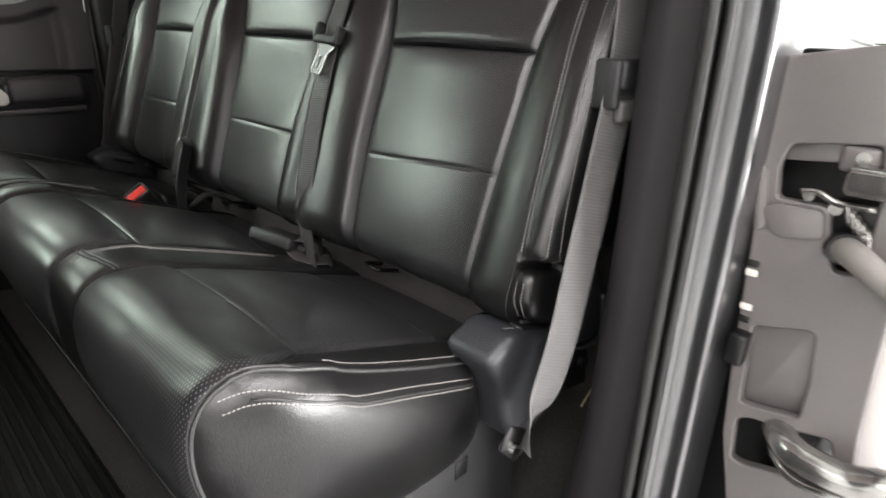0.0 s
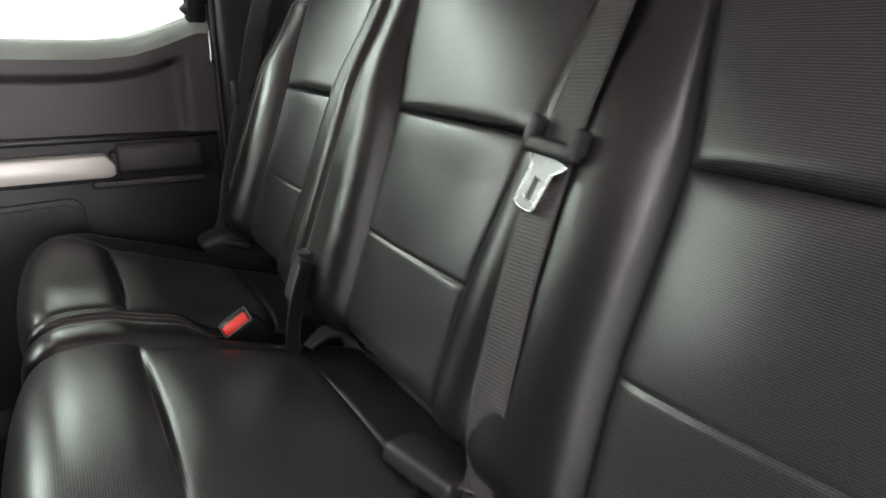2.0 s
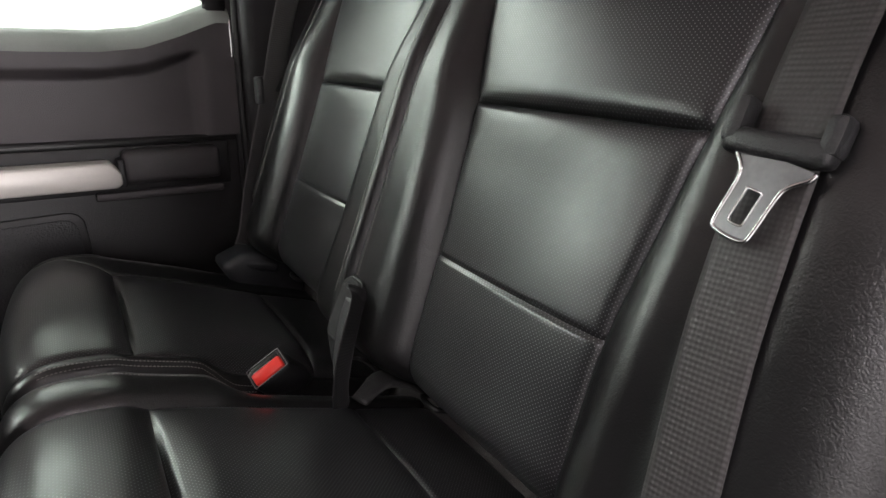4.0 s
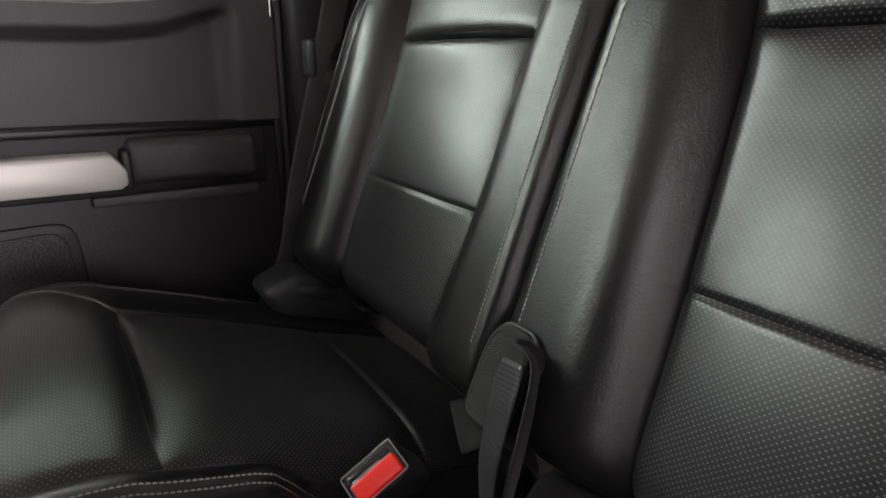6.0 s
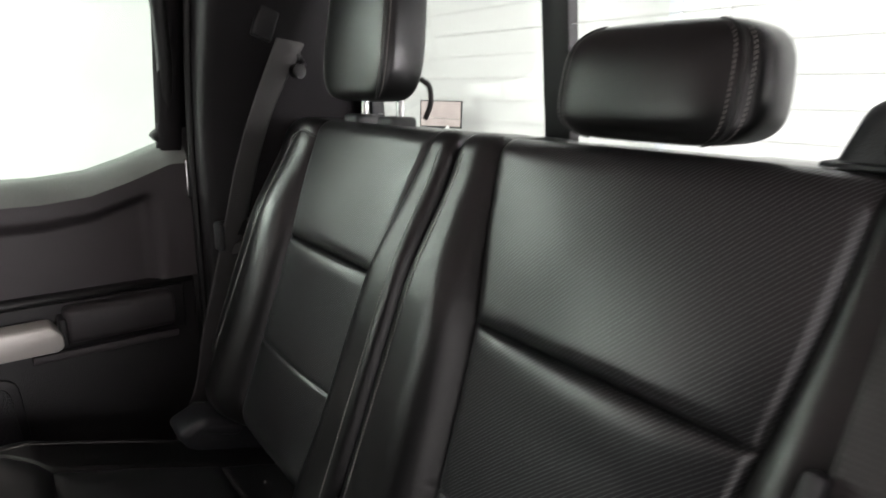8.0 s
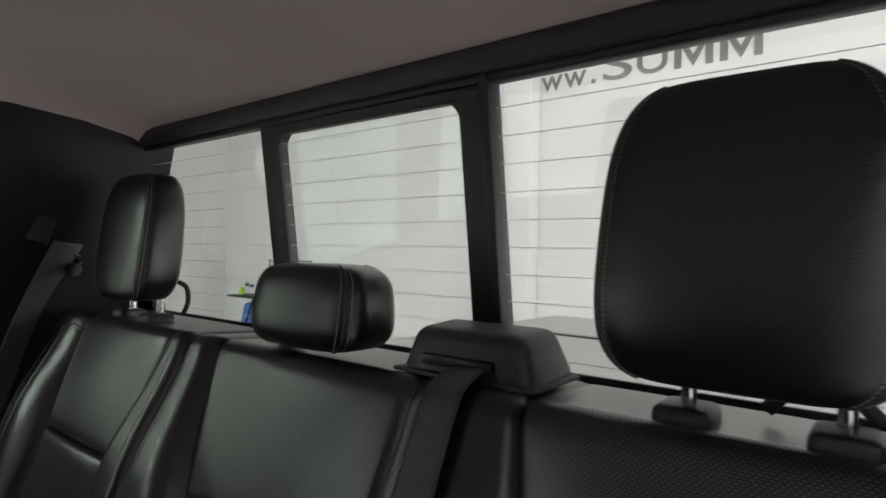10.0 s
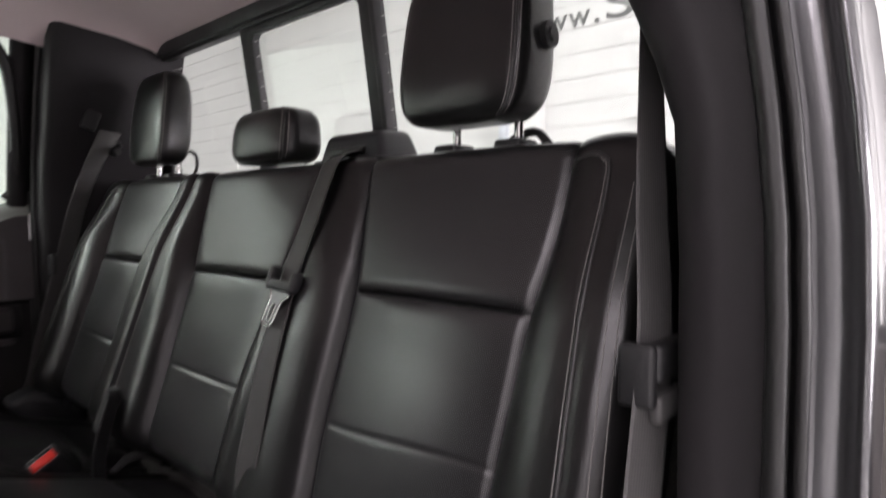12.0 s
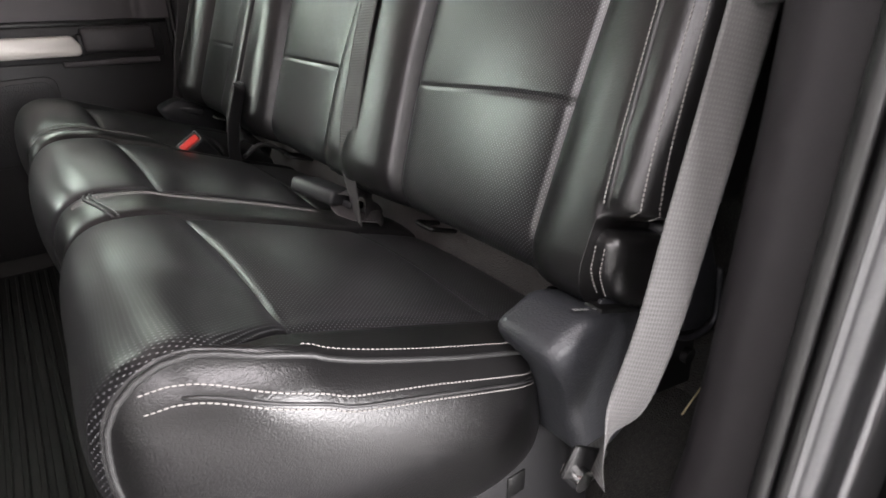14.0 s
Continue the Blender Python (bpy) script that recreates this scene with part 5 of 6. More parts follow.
for k in range(5):
    c = Vector((HX - 0.006, 0.118 - 0.005 * k, 1.214 - 0.005 * k))
    tube("spring_coil", [c + Vector((0.006 * math.cos(a), 0.003 * math.sin(a), 0.011 * math.sin(a))) for a in [k + 0.7 * q for q in range(10)]], 0.0016, STEEL, odoor, "greasy spring coil", seg=6, n=2)
for z in (1.20, 0.965):
    part("hinge_block", rbox((HX + 0.022, 0.112, z), (0.03, 0.045, 0.045), 0.006, 2), BLACKM, odoor, "greased black hinge knuckle")
part("hinge_pin", rod((HX - 0.004, 0.118, 0.945), (HX - 0.004, 0.118, 0.985), 0.009, 14), STEEL, odoor, "hinge pin")
tube("conduit", [(HX + 0.03, 0.128, 1.176), (HX + 0.004, 0.120, 1.180), (HX - 0.018, 0.112, 1.186), (0.600, 0.098, 1.182), (0.600, 0.076, 1.168), (0.62, 0.03, 1.14), (0.74, -0.08, 1.10)], 0.012, HOSE, odoor, "ribbed rubber wiring conduit", seg=12)
for k, p in enumerate(smooth_path([(HX + 0.004, 0.120, 1.180), (HX - 0.018, 0.112, 1.186)], 4)):
    part("conduit_rib", rod(p + Vector((0.0015, 0.0005, 0)), p - Vector((0.0015, 0.0005, 0)), 0.0145, 14), BLACKM, odoor)
EDGE = material("pale_door_edge", (0.62, 0.58, 0.56), 0.45, var=0.08)
part("edge_strip", slab([(0.088, 1.17), (0.066, 1.175), (0.028, 0.90), (0.062, 0.90)], 0.012, (0.672, 0, 0), (0, 1, 0), (0, 0, 1), (-1, 0, 0), 0.004), EDGE, odoor, "pale painted door edge")
part("door_skin", slab([(0.76, 0.55), (0.76, 1.34), (1.45, 1.36), (1.45, 0.55)], 0.06, (0, -0.16, 0), (1, 0, 0), (0, 0, 1), (0, 1, 0), 0.01), PAINT, odoor, "grey metallic door shell")
tube("window_frame", [(0.76, -0.10, 1.34), (0.80, -0.06, 1.50), (0.88, -0.02, 1.68), (1.0, 0.02, 1.78), (1.42, 0.02, 1.80), (1.44, -0.10, 1.36)], 0.02, PAINT, odoor, "grey window frame")

# floor, mats, carpet
fl = put("floor", [Vector(v) for v in ((-1.5, 0.24, FLOOR_Z), (0.95, 0.24, FLOOR_Z), (0.95, 1.92, FLOOR_Z), (-1.5, 1.92, FLOOR_Z), (-1.5, 0.24, FLOOR_Z - 0.1), (0.95, 0.24, FLOOR_Z - 0.1), (0.95, 1.92, FLOOR_Z - 0.1), (-1.5, 1.92, FLOOR_Z - 0.1))],
         [(0, 1, 2, 3), (7, 6, 5, 4), (0, 4, 5, 1), (1, 5, 6, 2), (2, 6, 7, 3), (3, 7, 4, 0)], CARPET, smooth=False)
tagged(fl, "dark carpeted cab floor", "floor", kind="structure")
mat_t = thing("floor_mat", (-0.1, MID, FLOOR_Z), "black ribbed rubber mat on the cab floor", "floor mat")
part("mat_sheet", rbox((-0.12, MID, FLOOR_Z + 0.006), (0.62, 1.40, 0.010), 0.003), MAT, mat_t)
ribs = bmesh.new()
for k in range(30):
    x = -0.40 + k * 0.020
    rb = rbox((x, MID, FLOOR_Z + 0.013), (0.009 if k % 4 else 0.014, 1.34, 0.007), 0.002, 1)
    me = bpy.data.meshes.new("t")
    rb.to_mesh(me)
    ribs.from_mesh(me)
    rb.free()
    bpy.data.meshes.remove(me)
part("ribs", ribs, MAT, mat_t, "raised rubber ribs")
rngc = random.Random(4)
cv, cf = [], []
for i in range(41):
    for k in range(31):
        x, y = 0.42 + 0.50 * i / 40, 0.27 + 0.24 * k / 30
        cv.append(Vector((x, y, FLOOR_Z + 0.006 + 0.10 * smoothstep(0.62, 0.86, x) + 0.006 * noise.noise((x * 14, y * 14, 0)) + 0.0025 * rngc.random())))
for i in range(40):
    for k in range(30):
        a = i * 31 + k
        cf.append((a, a + 31, a + 32, a + 1))
cp = put("carpet", cv, cf, CARPET)
tagged(cp, "dark loose carpet beside the seat base", "carpet")
lab = thing("paper_tag", (0.70, 0.40, 0.80), "small pale paper tag under the seat bracket", "paper tag")
part("tag", rbox((0.690, 0.375, 0.856), (0.042, 0.002, 0.005), 0.0008, 1, Euler((0.3, radians(-22), 0.1)).to_matrix()), material("yellowed_paper", (0.55, 0.47, 0.27), 0.7, var=0.15), lab)
tunnel = put("rear_wall_lower", *(lambda sec, ys: ([Vector((x, y, z)) for y in ys for x, z in sec], [(k, k + 1, k + 1 + len(sec), k + len(sec)) for k in range(len(sec) - 1)]))(
    [(0.80, FLOOR_Z), (0.86, 0.80), (0.90, 1.2), (0.905, 1.50)], [0.24, 1.92]), CARPET)
tagged(tunnel, "dark carpeted lower rear wall of the cab", "rear wall", kind="structure")

# unseen dark partition, added to block front light in place of the front seats
pv, pf = [], []
tops = [(0.30, 1.76), (1.32, 1.76), (1.42, 1.44), (1.88, 1.44)]
for y, top in tops:
    for z, x in ((FLOOR_Z, -0.42), (0.9, -0.42), (1.2, -0.46), (top - 0.13, -0.50), (top - 0.02, -0.53), (top, -0.57), (FLOOR_Z, -0.60)):
        pv.append(Vector((x, y, z)))
for k in range(3):
    for i in range(6):
        a = 7 * k + i
        pf.append((a, a + 7, a + 8, a + 1))
pt = put("partition", pv, pf, TRIM)
tagged(pt, "unseen dark partition added to block light from the front", "partition", kind="structure")

# headliner and roof
rows_x = [(-1.3, 1.86), (-0.9, 1.905), (-0.3, 1.925), (0.2, 1.92), (0.5, 1.905), (0.7, 1.885), (0.78, 1.868), (0.812, 1.852)]
hv, hf = [], []
for x, z in rows_x:
    for k in range(25):
        y = 0.37 + (mirror(0.37) - 0.37) * k / 24
        e = abs(2 * k / 24 - 1)
        hv.append(Vector((x, y, z - 0.075 * max(0.0, (e - 0.72) / 0.28) ** 2)))
for i in range(len(rows_x) - 1):
    for k in range(24):
        a = i * 25 + k
        hf.append((a, a + 25, a + 26, a + 1))
ce = put("ceiling", hv, hf, LINER)
tagged(ce, "mauve-grey cloth headliner of the cab", "headliner", kind="structure")
ro = part("roof", slab([(-1.3, 0.30), (0.90, 0.30), (0.90, mirror(0.30)), (-1.3, mirror(0.30))], 0.03, (0, 0, 1.94), (1, 0, 0), (0, 1, 0), (0, 0, 1), 0.01), PAINT)
tagged(ro, "grey metallic cab roof", "roof", kind="structure")
part("roof_rail", rbox((-0.25, 0.36, 1.90), (2.1, 0.10, 0.09), 0.02, 3), PAINT, body, "painted roof rail over the door opening")
part("far_roof_rail", rbox((-0.25, mirror(0.345), 1.895), (2.1, 0.10, 0.10), 0.02, 3), TRIM, body, "dark roof rail")

# rear window: frame, slider, panes, heating wires
def gx(z):
    return 0.82 + (1.82 - z) * 0.15


win = thing("rear_window", (0.86, MID, 1.50), "rear window with a black sliding centre pane and heating wires", "window", kind="structure")


def win_bar(name, y0, z0, y1, z1, w, thick=0.03, mat=None, dx=0.0, label=""):
    """A frame bar between two points of the glass plane."""
    a, b = Vector((gx(z0) + dx, y0, z0)), Vector((gx(z1) + dx, y1, z1))
    d = b - a
    turn = d.to_track_quat("Z", "X").to_matrix()
    nrm = Vector((0.989, 0, 0.148))
    zc = d.normalized()
    yc = nrm.cross(zc).normalized()
    turn = Matrix((zc.cross(yc) * -1, yc, zc)).transposed()
    if turn.determinant() < 0:
        turn = Matrix((zc.cross(yc), yc, zc)).transposed()
    bm = bmesh.new()
    bmesh.ops.create_cube(bm, size=1)
    for v in bm.verts:
        v.co = Vector((v.co.x * thick, v.co.y * w, v.co.z * d.length))
    bmesh.ops.bevel(bm, geom=list(bm.edges), offset=min(0.004, thick * 0.3), segments=2, profile=0.5, affect="EDGES")
    bmesh.ops.transform(bm, matrix=Matrix.Translation((a + b) / 2) @ turn.to_4x4(), verts=bm.verts)
    return part(name, bm, mat or PLASTIC, win, label)


ZB, ZT = 1.47, 1.835
Y_NEAR, Y_FAR = 0.385, mirror(0.385)
win_bar("header", Y_NEAR - 0.03, 1.846, Y_FAR + 0.04, 1.846, 0.030, 0.05, label="black window header")
win_bar("header_lip", Y_NEAR, 1.828, Y_FAR + 0.02, 1.828, 0.012, 0.03)
win_bar("bottom_rail", Y_NEAR - 0.03, ZB, Y_FAR + 0.03, ZB, 0.05, 0.03)
win_bar("far_edge", Y_FAR + 0.006, ZB, Y_FAR - 0.012, 1.85, 0.05, 0.03)
win_bar("near_edge", Y_NEAR - 0.06, ZB, Y_NEAR + 0.085, 1.84, 0.05, 0.03)
win_bar("slider_post_far", 1.308, ZB, 1.306, ZT, 0.044, 0.02, label="black slider post")
win_bar("slider_post_near", 0.930, ZB, 0.930, ZT, 0.034, 0.02)
win_bar("fixed_post", 0.906, ZB, 0.906, ZT, 0.014, 0.030, dx=-0.004)
win_bar("slider_top", 0.90, 1.818, 1.30, 1.818, 0.020, 0.02)
# rounded inner corners of the slider
for cy, sg in ((0.946, 1), (1.286, -1)):
    pts = [(0, 0)] + [(sg * 0.026 * (1 - math.sin(a)), 0.026 * (1 - math.cos(a)) - 0.0) for a in [math.pi / 2 * k / 8 for k in range(9)]]
    poly = [(sg * 0.0, 0.0)] + [(sg * 0.026 * (1 - math.cos(t)), -0.026 * (1 - math.sin(t))) for t in [math.pi / 2 * k / 8 for k in range(9)]][::-1]
    z0 = 1.810
    part("corner_fillet", slab([(cy + u, v) for u, v in poly], 0.016, (gx(z0) - 0.008, 0, z0), (0, 1, 0), (-0.148, 0, 0.989), (1, 0, 0.15)), PLASTIC, win, smooth=False)


def pane(name, y0, y1, dx):
    bm = slab([(y0, -0.36), (y1, -0.36), (y1, 0.0), (y0, 0.0)], 0.004, (gx(1.83) + dx, 0, 1.83), (0, 1, 0), (-0.148, 0, 0.989), (0.989, 0, 0.148))
    ob = part(name, bm, GLASS, win, "clear window glass", smooth=False)
    ob.visible_shadow = False
    return ob


pane("pane", Y_NEAR - 0.05, 0.905, 0.0)
pane("pane", 0.935, 1.295, 0.008)
pane("pane", 1.32, Y_FAR, 0.0)
for k in range(11):
    z = 1.795 - k * 0.0305
    for y0, y1 in ((Y_NEAR + 0.01 + max(0.0, (z - 1.55) * 0.34), 0.90), (0.945, 1.287), (1.328, Y_FAR - 0.01)):
        part("heating_wire", rod((gx(z) - 0.003, y0, z), (gx(z) - 0.003, y1, z), 0.00038, 5), WIRE, win, "fine dark heating wire")
# printed notice in the corner of the glass, as plain bars
for k, (w, z) in enumerate(((0.05, 1.552), (0.045, 1.546), (0.03, 1.540))):
    part("notice_bar", rbox((gx(z) - 0.004, 0.455, z), (0.0006, w, 0.0012), 0), WIRE, win, "tiny grey printed line")

# far door
FD = 1.907
door = thing("far_rear_door", (0.2, FD, 0.62), "closed rear door with dark plastic trim, silver grab handle and speaker", "car door")


def belt(x):
    """Upper edge of the door trim."""
    return lerp_table([(-0.8, 1.41), (0.0, 1.408), (0.22, 1.405), (0.33, 1.406), (0.40, 1.414), (0.46, 1.434), (0.50, 1.450), (0.53, 1.462), (0.56, 1.462)], x)


# upper trim: a shallow pressed panel with a recess
xs = [-0.75 + 1.308 * i / 150 for i in range(151)]
uv_, uf_ = [], []
NZ = 44
for x in xs:
    zt = belt(x)
    for k in range(NZ + 1):
        z = 1.219 + (zt - 0.034 - 1.219) * k / NZ
        inset = smoothstep(0.502, 0.478, x) * smoothstep(zt - 0.060, zt - 0.082, z)
        corner = math.hypot(max(0, x - 0.45), max(0, z - (zt - 0.11)))
        inset *= smoothstep(0.062, 0.045, corner) if x > 0.45 and z > zt - 0.11 else 1
        y = FD + 0.020 * inset
        uv_.append(Vector((x, y, z)))
for i in range(len(xs) - 1):
    for k in range(NZ):
        a = i * (NZ + 1) + k
        uf_.append((a, a + 1, a + NZ + 2, a + NZ + 1))
put("upper_panel", uv_, uf_, DOORTRIM, door, "grey-brown grained upper door panel")
cap_v, cap_f = [], []
for x in xs:
    zt = belt(x)
    for dy, dz in ((0.0, -0.034), (0.006, -0.024), (0.024, -0.004), (0.060, 0.004)):
        cap_v.append(Vector((x, FD + dy, zt + dz)))
for i in range(len(xs) - 1):
    for k in range(3):
        a = i * 4 + k
        cap_f.append((a, a + 1, a + 5, a + 4))
put("sill_cap", cap_v, cap_f, SILLM, door, "plastic window sill cap with the window's sheen in its colour")
part("lower_panel", rbox((-0.105, FD + 0.028, 0.92), (1.315, 0.05, 0.60), 0.006), DOORDARK, door, "dark lower door panel")
part("door_core", rbox((-0.10, FD + 0.075, 0.97), (1.32, 0.03, 0.86), 0.004), PAINT, door)
part("trim_gap", rbox((-0.10, FD + 0.012, 1.212), (1.30, 0.02, 0.010), 0.002), BLACKM, door, "dark trim joint")
part("armrest", rbox((0.422, FD - 0.012, 1.172), (0.172, 0.05, 0.062), 0.012, 3), ARMPAD, door, "dark padded armrest end")
part("armrest_back", rbox((-0.10, FD + 0.006, 1.165), (1.26, 0.02, 0.085), 0.004), DOORDARK, door)
part("handle", slab([(-0.27, 1.140), (0.322, 1.140), (0.332, 1.146), (0.332, 1.166), (0.316, 1.187), (-0.27, 1.187)], 0.045, (0, FD - 0.008, 0), (1, 0, 0), (0, 0, 1), (0, -1, 0), 0.005, 2), SILVER, door, "satin silver grab handle")
part("handle_end", rbox((0.334, FD - 0.014, 1.163), (0.012, 0.044, 0.052), 0.004, 3), PLASTIC, door, "black handle end ring")
part("ledge", rbox((0.40, FD - 0.004, 1.118), (0.225, 0.026, 0.015), 0.004, 2), DOORTRIM, door, "thin raised ledge")
part("pocket_shadow_gap", rbox((-0.10, FD + 0.004, 1.128), (1.25, 0.012, 0.010), 0.002), BLACKM, door)
part("speaker_rim", slab(rounded([(-0.02, 0.88), (0.275, 0.88), (0.262, 1.095), (-0.02, 1.085)], 0.03, 6), 0.008, (0, FD + 0.004, 0), (1, 0, 0), (0, 0, 1), (0, -1, 0), 0.003), DOORDARK, door, "raised speaker rim")
SPK = material("speaker_mesh", (0.026, 0.026, 0.028), 0.5, var=0.2, grain=0.002, grain_scale=260)
part("speaker_grille", slab(rounded([(-0.01, 0.888), (0.262, 0.888), (0.250, 1.083), (-0.01, 1.074)], 0.026, 6), 0.004, (0, FD - 0.004, 0), (1, 0, 0), (0, 0, 1), (0, -1, 0), 0.001), SPK, door, "fine dark speaker mesh")
part("latch_plate", rbox((0.556, FD + 0.004, 1.40), (0.006, 0.012, 0.07), 0.002), CHROME, door, "small steel latch edge")
# added filler that stops hall light showing between door and pillar trim
part("door_gap_filler", rbox((0.566, FD + 0.045, 1.14), (0.022, 0.05, 0.70), 0.004), RUBBER, door, "black filler added to close the light gap at the door edge")
# door window: frame and glass
tube("window_seal", [(0.515, FD + 0.034, 1.470), (0.533, FD + 0.02, 1.50), (0.530, FD - 0.02, 1.62), (0.515, FD - 0.055, 1.75), (0.49, FD - 0.075, 1.815), (0.44, FD - 0.085, 1.838), (0.2, FD - 0.09, 1.845), (-0.8, FD - 0.09, 1.85)], 0.013, RUBBER, door, "black rubber window seal", n=6)
fr = []
for z, yo in ((1.45, 0.028), (1.55, 0.005), (1.65, -0.022), (1.75, -0.050), (1.86, -0.085)):
    fr.append((z, [(0.515, FD + yo + 0.005), (0.522, FD + yo - 0.012), (0.552, FD + yo - 0.014), (0.560, FD + yo + 0.006), (0.60, FD + yo + 0.012)]))
strip_wall("window_pillar", "black door window pillar", "", fr, TRIM, False, door)
gl = put("window_glass", [Vector(v) for v in ((-0.9, FD + 0.045, 1.40), (0.54, FD + 0.045, 1.40), (0.54, FD - 0.075, 1.86), (-0.9, FD - 0.075, 1.86), (-0.9, FD + 0.049, 1.40), (0.54, FD + 0.049, 1.40), (0.54, FD - 0.071, 1.86), (-0.9, FD - 0.071, 1.86))],
         [(0, 1, 2, 3), (7, 6, 5, 4), (0, 4, 5, 1), (1, 5, 6, 2), (2, 6, 7, 3), (3, 7, 4, 0)], DOORGLASS, door, "faintly green door glass", smooth=False)
gl.visible_shadow = False

# unseen pillar, added to cut the far window's reflection on the cushions
part("door_frame_pillar", rbox((-0.17, FD - 0.012, 1.62), (0.20, 0.05, 0.50), 0.012, 2, Euler((radians(14), 0, 0)).to_matrix()), TRIM, door, "unseen black door frame pillar, added to block window glare")

# pickup bed cover behind the cab
bed = thing("bed_cover", (2.0, MID, 1.25), "vinyl cover over the pickup bed, the wall's reflection in its grey", "bed cover")
part("cover", rbox((2.0, MID, 1.32), (1.95, 1.72, 0.03), 0.012, 3), TONNEAU, bed)
part("bed_side", rbox((2.0, 0.16, 1.05), (2.1, 0.10, 0.50), 0.03, 3), PAINT, bed)
part("bed_side", rbox((2.0, mirror(0.16), 1.05), (2.1, 0.10, 0.50), 0.03, 3), PAINT, bed)
part("fold_seam", rbox((1.65, MID, 1.337), (0.012, 1.70, 0.006), 0.002), RUBBER, bed)
part("fold_seam", rbox((2.3, MID, 1.337), (0.012, 1.70, 0.006), 0.002), RUBBER, bed)

# ---- hall ----
def wall_block(name, label, category, x0, x1, y0, y1, z0, z1, mat):
    ob = part(name, rbox(((x0 + x1) / 2, (y0 + y1) / 2, (z0 + z1) / 2), (x1 - x0, y1 - y0, z1 - z0), 0), mat, smooth=False)
    return tagged(ob, label, category, kind="structure")


wall_block("ground", "pale sealed hall floor", "floor", -7, 6.3, -5.2, 10.2, -0.2, 0.0, FLOORM)
wall_block("wall_east", "white painted hall wall with grey lettering", "wall", 6.1, 6.3, -5.2, 10.2, 0.0, 5.0, WALLM)
wall_block("wall_west", "plain white hall wall", "wall", -7.2, -7, -5.2, 10.2, 0.0, 5.0, WALLM)
wall_block("wall_south", "unseen hall wall, greyed to cut its bounce light", "wall", -7, 6.1, -5.4, -5.2, 0.0, 5.0, DIMWALL)
wall_block("wall_north", "plain white hall wall", "wall", -7, 6.1, 10.2, 10.4, 0.0, 5.0, WALLM)
wall_block("hall_ceiling", "white hall ceiling", "ceiling", -7.2, 6.3, -5.4, 10.4, 5.0, 5.2, WALLM)
col = thing("wall_column", (6.0, 4.0, 0.0), "pale blue-white boxed column on the wall", "column", kind="structure")
part("shaft", rbox((6.0, 4.03, 2.5), (0.20, 0.52, 4.98), 0.01), WALLM, col)
part("edge_strip", rbox((5.89, 4.22, 2.5), (0.03, 0.13, 4.98), 0.004), COLUMN, col, "pale blue edge")
bandb = thing("wall_band", (6.08, 0.8, 4.0), "light grey band above the wall lettering", "wall band", kind="structure")
part("band", slab([(3.6, 3.90), (-1.5, 3.90), (-1.5, 4.14), (3.6, 4.14)], 0.012, (6.098, 0, 0), (0, 1, 0), (0, 0, 1), (-1, 0, 0)), BANDM, bandb)
sign = thing("wall_sign", (6.08, 2.6, 3.5), "dark grey capital lettering on the white wall", "sign", kind="structure")


def letter(char, y, z, wide, high):
    """One flat painted letter on the east wall, wide and high as given, read towards -y."""
    if char == "M":
        limbs = ([(0, 0), (0.19, 0), (0.19, 1), (0, 1)], [(0.19, 0.66), (0.5, 0.0), (0.5, 0.38), (0.19, 1.0)],
                 [(0.5, 0.0), (0.81, 0.66), (0.81, 1.0), (0.5, 0.38)], [(0.81, 0), (1, 0), (1, 1), (0.81, 1)])
        return part("letter", join(*(slab([(y - u * wide, z + v * high) for u, v in limb], 0.008, (6.098, 0, 0), (0, 1, 0), (0, 0, 1), (-1, 0, 0))
                                     for limb in limbs)), GREYPAINT, sign)
    text = bpy.data.curves.new("letter", "FONT")
    text.body, text.size, text.extrude, text.offset = char, 1.0, 0.004, 0.003
    tmp = bpy.data.objects.new("tmp", text)
    scene.collection.objects.link(tmp)
    bpy.context.view_layer.update()
    me = bpy.data.meshes.new_from_object(tmp.evaluated_get(bpy.context.evaluated_depsgraph_get()))
    bpy.data.objects.remove(tmp)
    bpy.data.curves.remove(text)
    co = np.array([v.co[:] for v in me.vertices])
    lo, hi = co.min(0), co.max(0)
    verts = [Vector((6.094 - c[2], y - (c[0] - lo[0]) / (hi[0] - lo[0]) * wide, z + (c[1] - lo[1]) / (hi[1] - lo[1]) * high)) for c in co]
    faces = [tuple(p.vertices) for p in me.polygons]
    bpy.data.meshes.remove(me)
    return put("letter", verts, faces, GREYPAINT, sign, smooth=False)


for char, y, wide, high in (("w", 4.04, 0.26, 0.165), ("w", 3.76, 0.26, 0.165), ("w", 3.48, 0.26, 0.165), (".", 3.16, 0.05, 0.05),
                            ("S", 3.03, 0.31, 0.315), ("U", 2.665, 0.30, 0.305), ("M", 2.30, 0.355, 0.30), ("M", 1.885, 0.355, 0.30)):
    letter(char, y, 3.495, wide, high)
desk = thing("desk", (5.5, 8.0, 0.0), "grey folding desk standing by the hall wall", "desk")
part("tabletop", rbox((5.5, 7.9, 0.93), (0.60, 1.5, 0.03), 0.005), TRIM, desk)
for dx in (-0.22, 0.22):
    for a, b in ((7.3, 7.75), (8.5, 8.05)):
        part("leg", rod((5.5 + dx, a, 0.0), (5.5 + dx, b, 0.92), 0.016, 8), PLASTIC, desk)
mon = thing("monitor", (5.45, 7.45, 0.945), "thin-framed computer monitor lit on the desk", "monitor")
mt = Euler((0, 0, radians(35))).to_matrix()
part("panel", rbox((5.45, 7.42, 1.31), (0.03, 0.62, 0.38), 0.006, 2, mt), PLASTIC, mon)
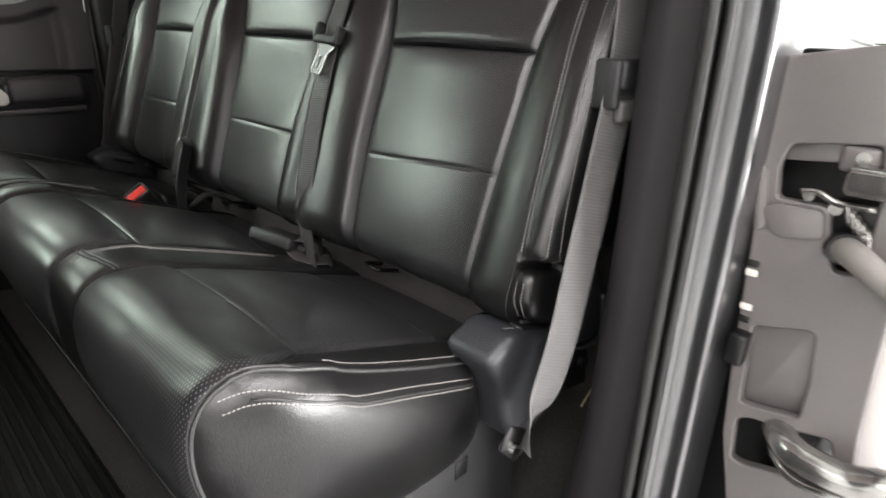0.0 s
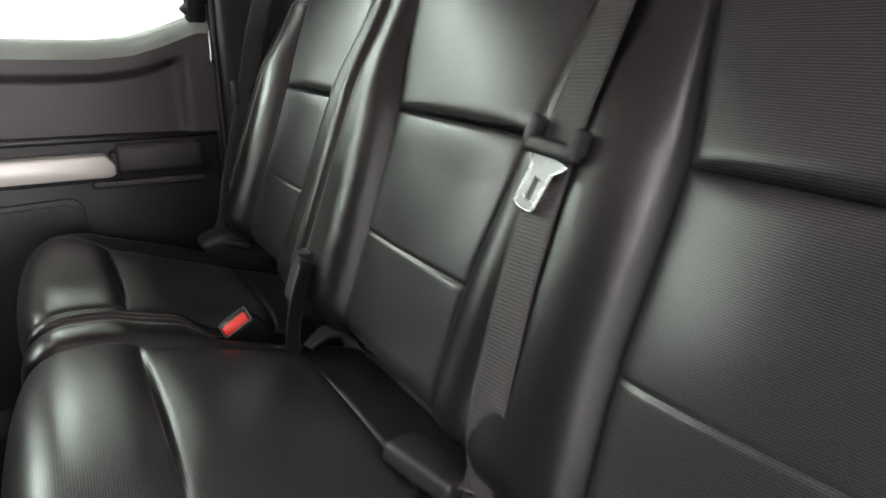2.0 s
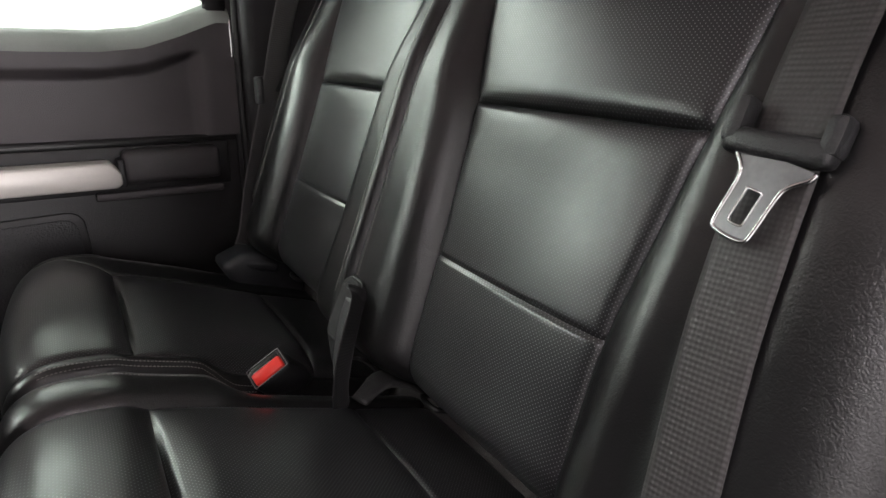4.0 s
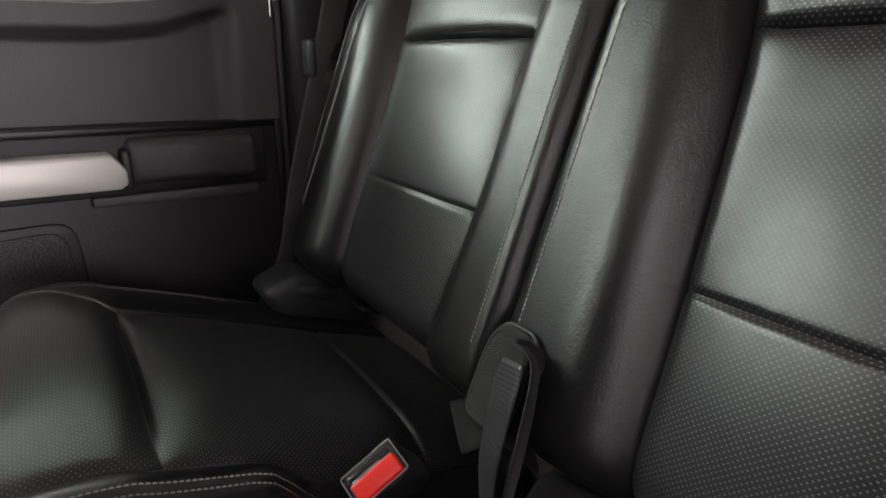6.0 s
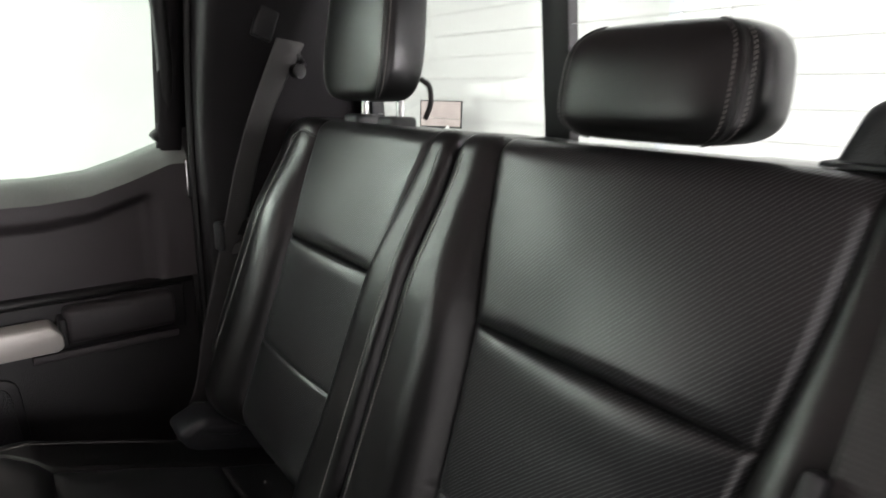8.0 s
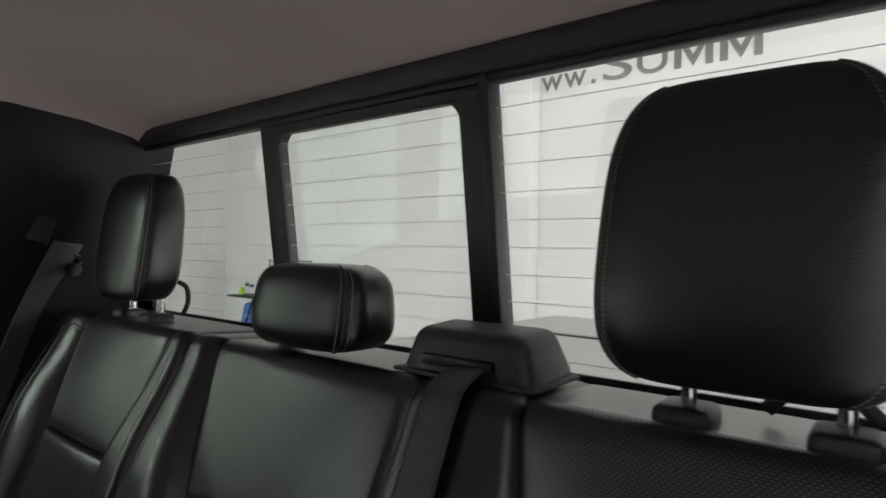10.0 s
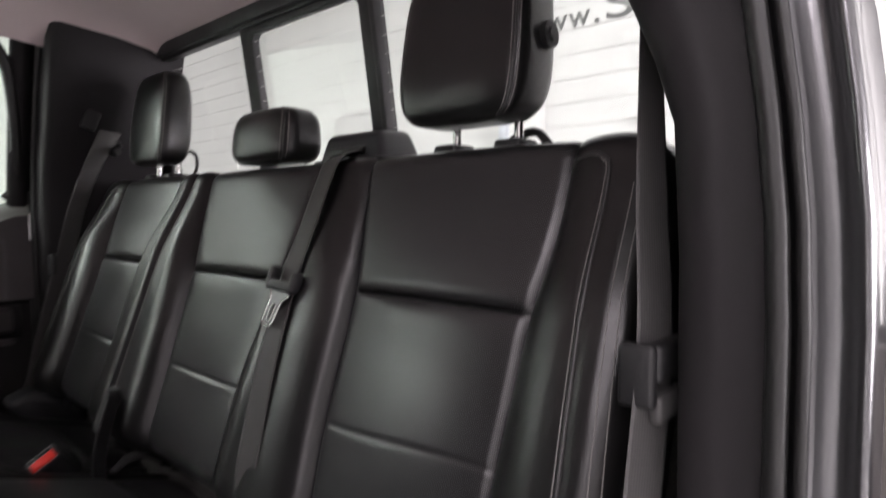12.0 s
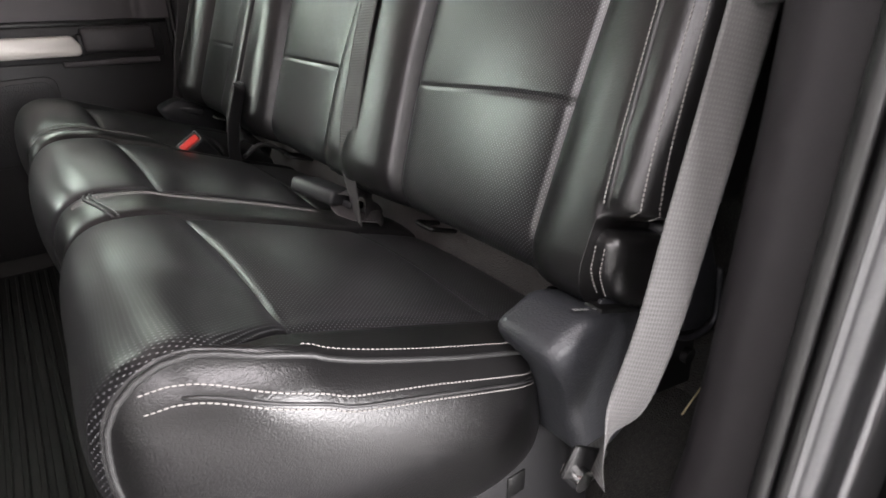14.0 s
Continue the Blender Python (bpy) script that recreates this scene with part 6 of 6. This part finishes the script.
part("screen", rbox(Vector((5.45, 7.42, 1.315)) + mt @ Vector((-0.017, 0, 0)), (0.003, 0.58, 0.34), 0, 2, mt), SCREEN, mon, "pale lit screen")
part("stand", rbox((5.47, 7.43, 1.03), (0.05, 0.08, 0.18), 0.006), PLASTIC, mon)
part("foot", rbox((5.46, 7.43, 0.952), (0.18, 0.26, 0.014), 0.004), PLASTIC, mon)
rb = random.Random(3)
for k, (y, mat, h) in enumerate(((8.55, YELLOWGREEN, 0.12), (8.40, CLEAR, 0.2), (8.28, CLEAR, 0.17), (8.14, WHITEP, 0.20), (8.02, CLEAR, 0.16), (7.1, YELLOWGREEN, 0.10), (7.2, WHITEP, 0.22))):
    bt = thing("bottle", (5.40, y, 0.945), ("lime plastic bottle on the desk", "clear plastic bottle on the desk", "white plastic bottle on the desk")[0 if mat is YELLOWGREEN else 1 if mat is CLEAR else 2], "bottle", "bottles on the desk")
    part("flask", rod((5.40, y, 0.945), (5.40, y, 0.945 + h * 0.7), 0.045, 14), mat, bt)
    part("neck", rod((5.40, y, 0.945 + h * 0.7), (5.40, y, 0.945 + h), 0.042, 14, 0.015), mat, bt)
for y, mat, lbl in ((8.35, BLUE, "blue plastic bag under the desk"), (8.05, OLIVE, "olive bag under the desk")):
    bgm = rbox((5.45, y, 0.62), (0.26, 0.30, 0.42), 0.06, 3, None, (0.6, 0.75))
    bg = thing("bag", (5.45, y, 0.0), lbl, "bag")
    part("sack", bgm, mat, bg)
    part("crate", rbox((5.45, y, 0.20), (0.30, 0.28, 0.40), 0.01), WHITEP, bg, "pale box it stands on")
# unseen housing and posts added round the near-side fill lamp
fill_stand = thing("fill_lamp_stand", (2.7, -3.9, 0.0), "unseen fill light panel on two posts, added to brighten the near side", "studio light")
part("housing", rbox((2.7, -3.88, 1.3), (3.9, 0.10, 2.1), 0.01), WHITEP, fill_stand)
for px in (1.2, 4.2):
    part("post", rod((px, -3.96, 0.0), (px, -3.96, 2.3), 0.022, 10), CHROME, fill_stand)
    part("foot", rbox((px, -3.96, 0.012), (0.10, 0.70, 0.022), 0.004), PLASTIC, fill_stand)
# unseen housings for the added ceiling lamps
for lx, ly, lz, watts in LAMPS:
    lt = thing("added_ceiling_lamp", (lx, ly, lz + 0.02), "unseen lamp panel added under the hall ceiling", "ceiling lamp", "hall strip lamps")
    part("housing", rbox((lx, ly, lz + 0.08), (lamp_size(lx)[0] + 0.1, lamp_size(lx)[1] + 0.1, 0.10), 0.01), WHITEP, lt)
    part("hanger", rod((lx, ly, lz + 0.12), (lx, ly, 5.0), 0.02, 8), CHROME, lt)
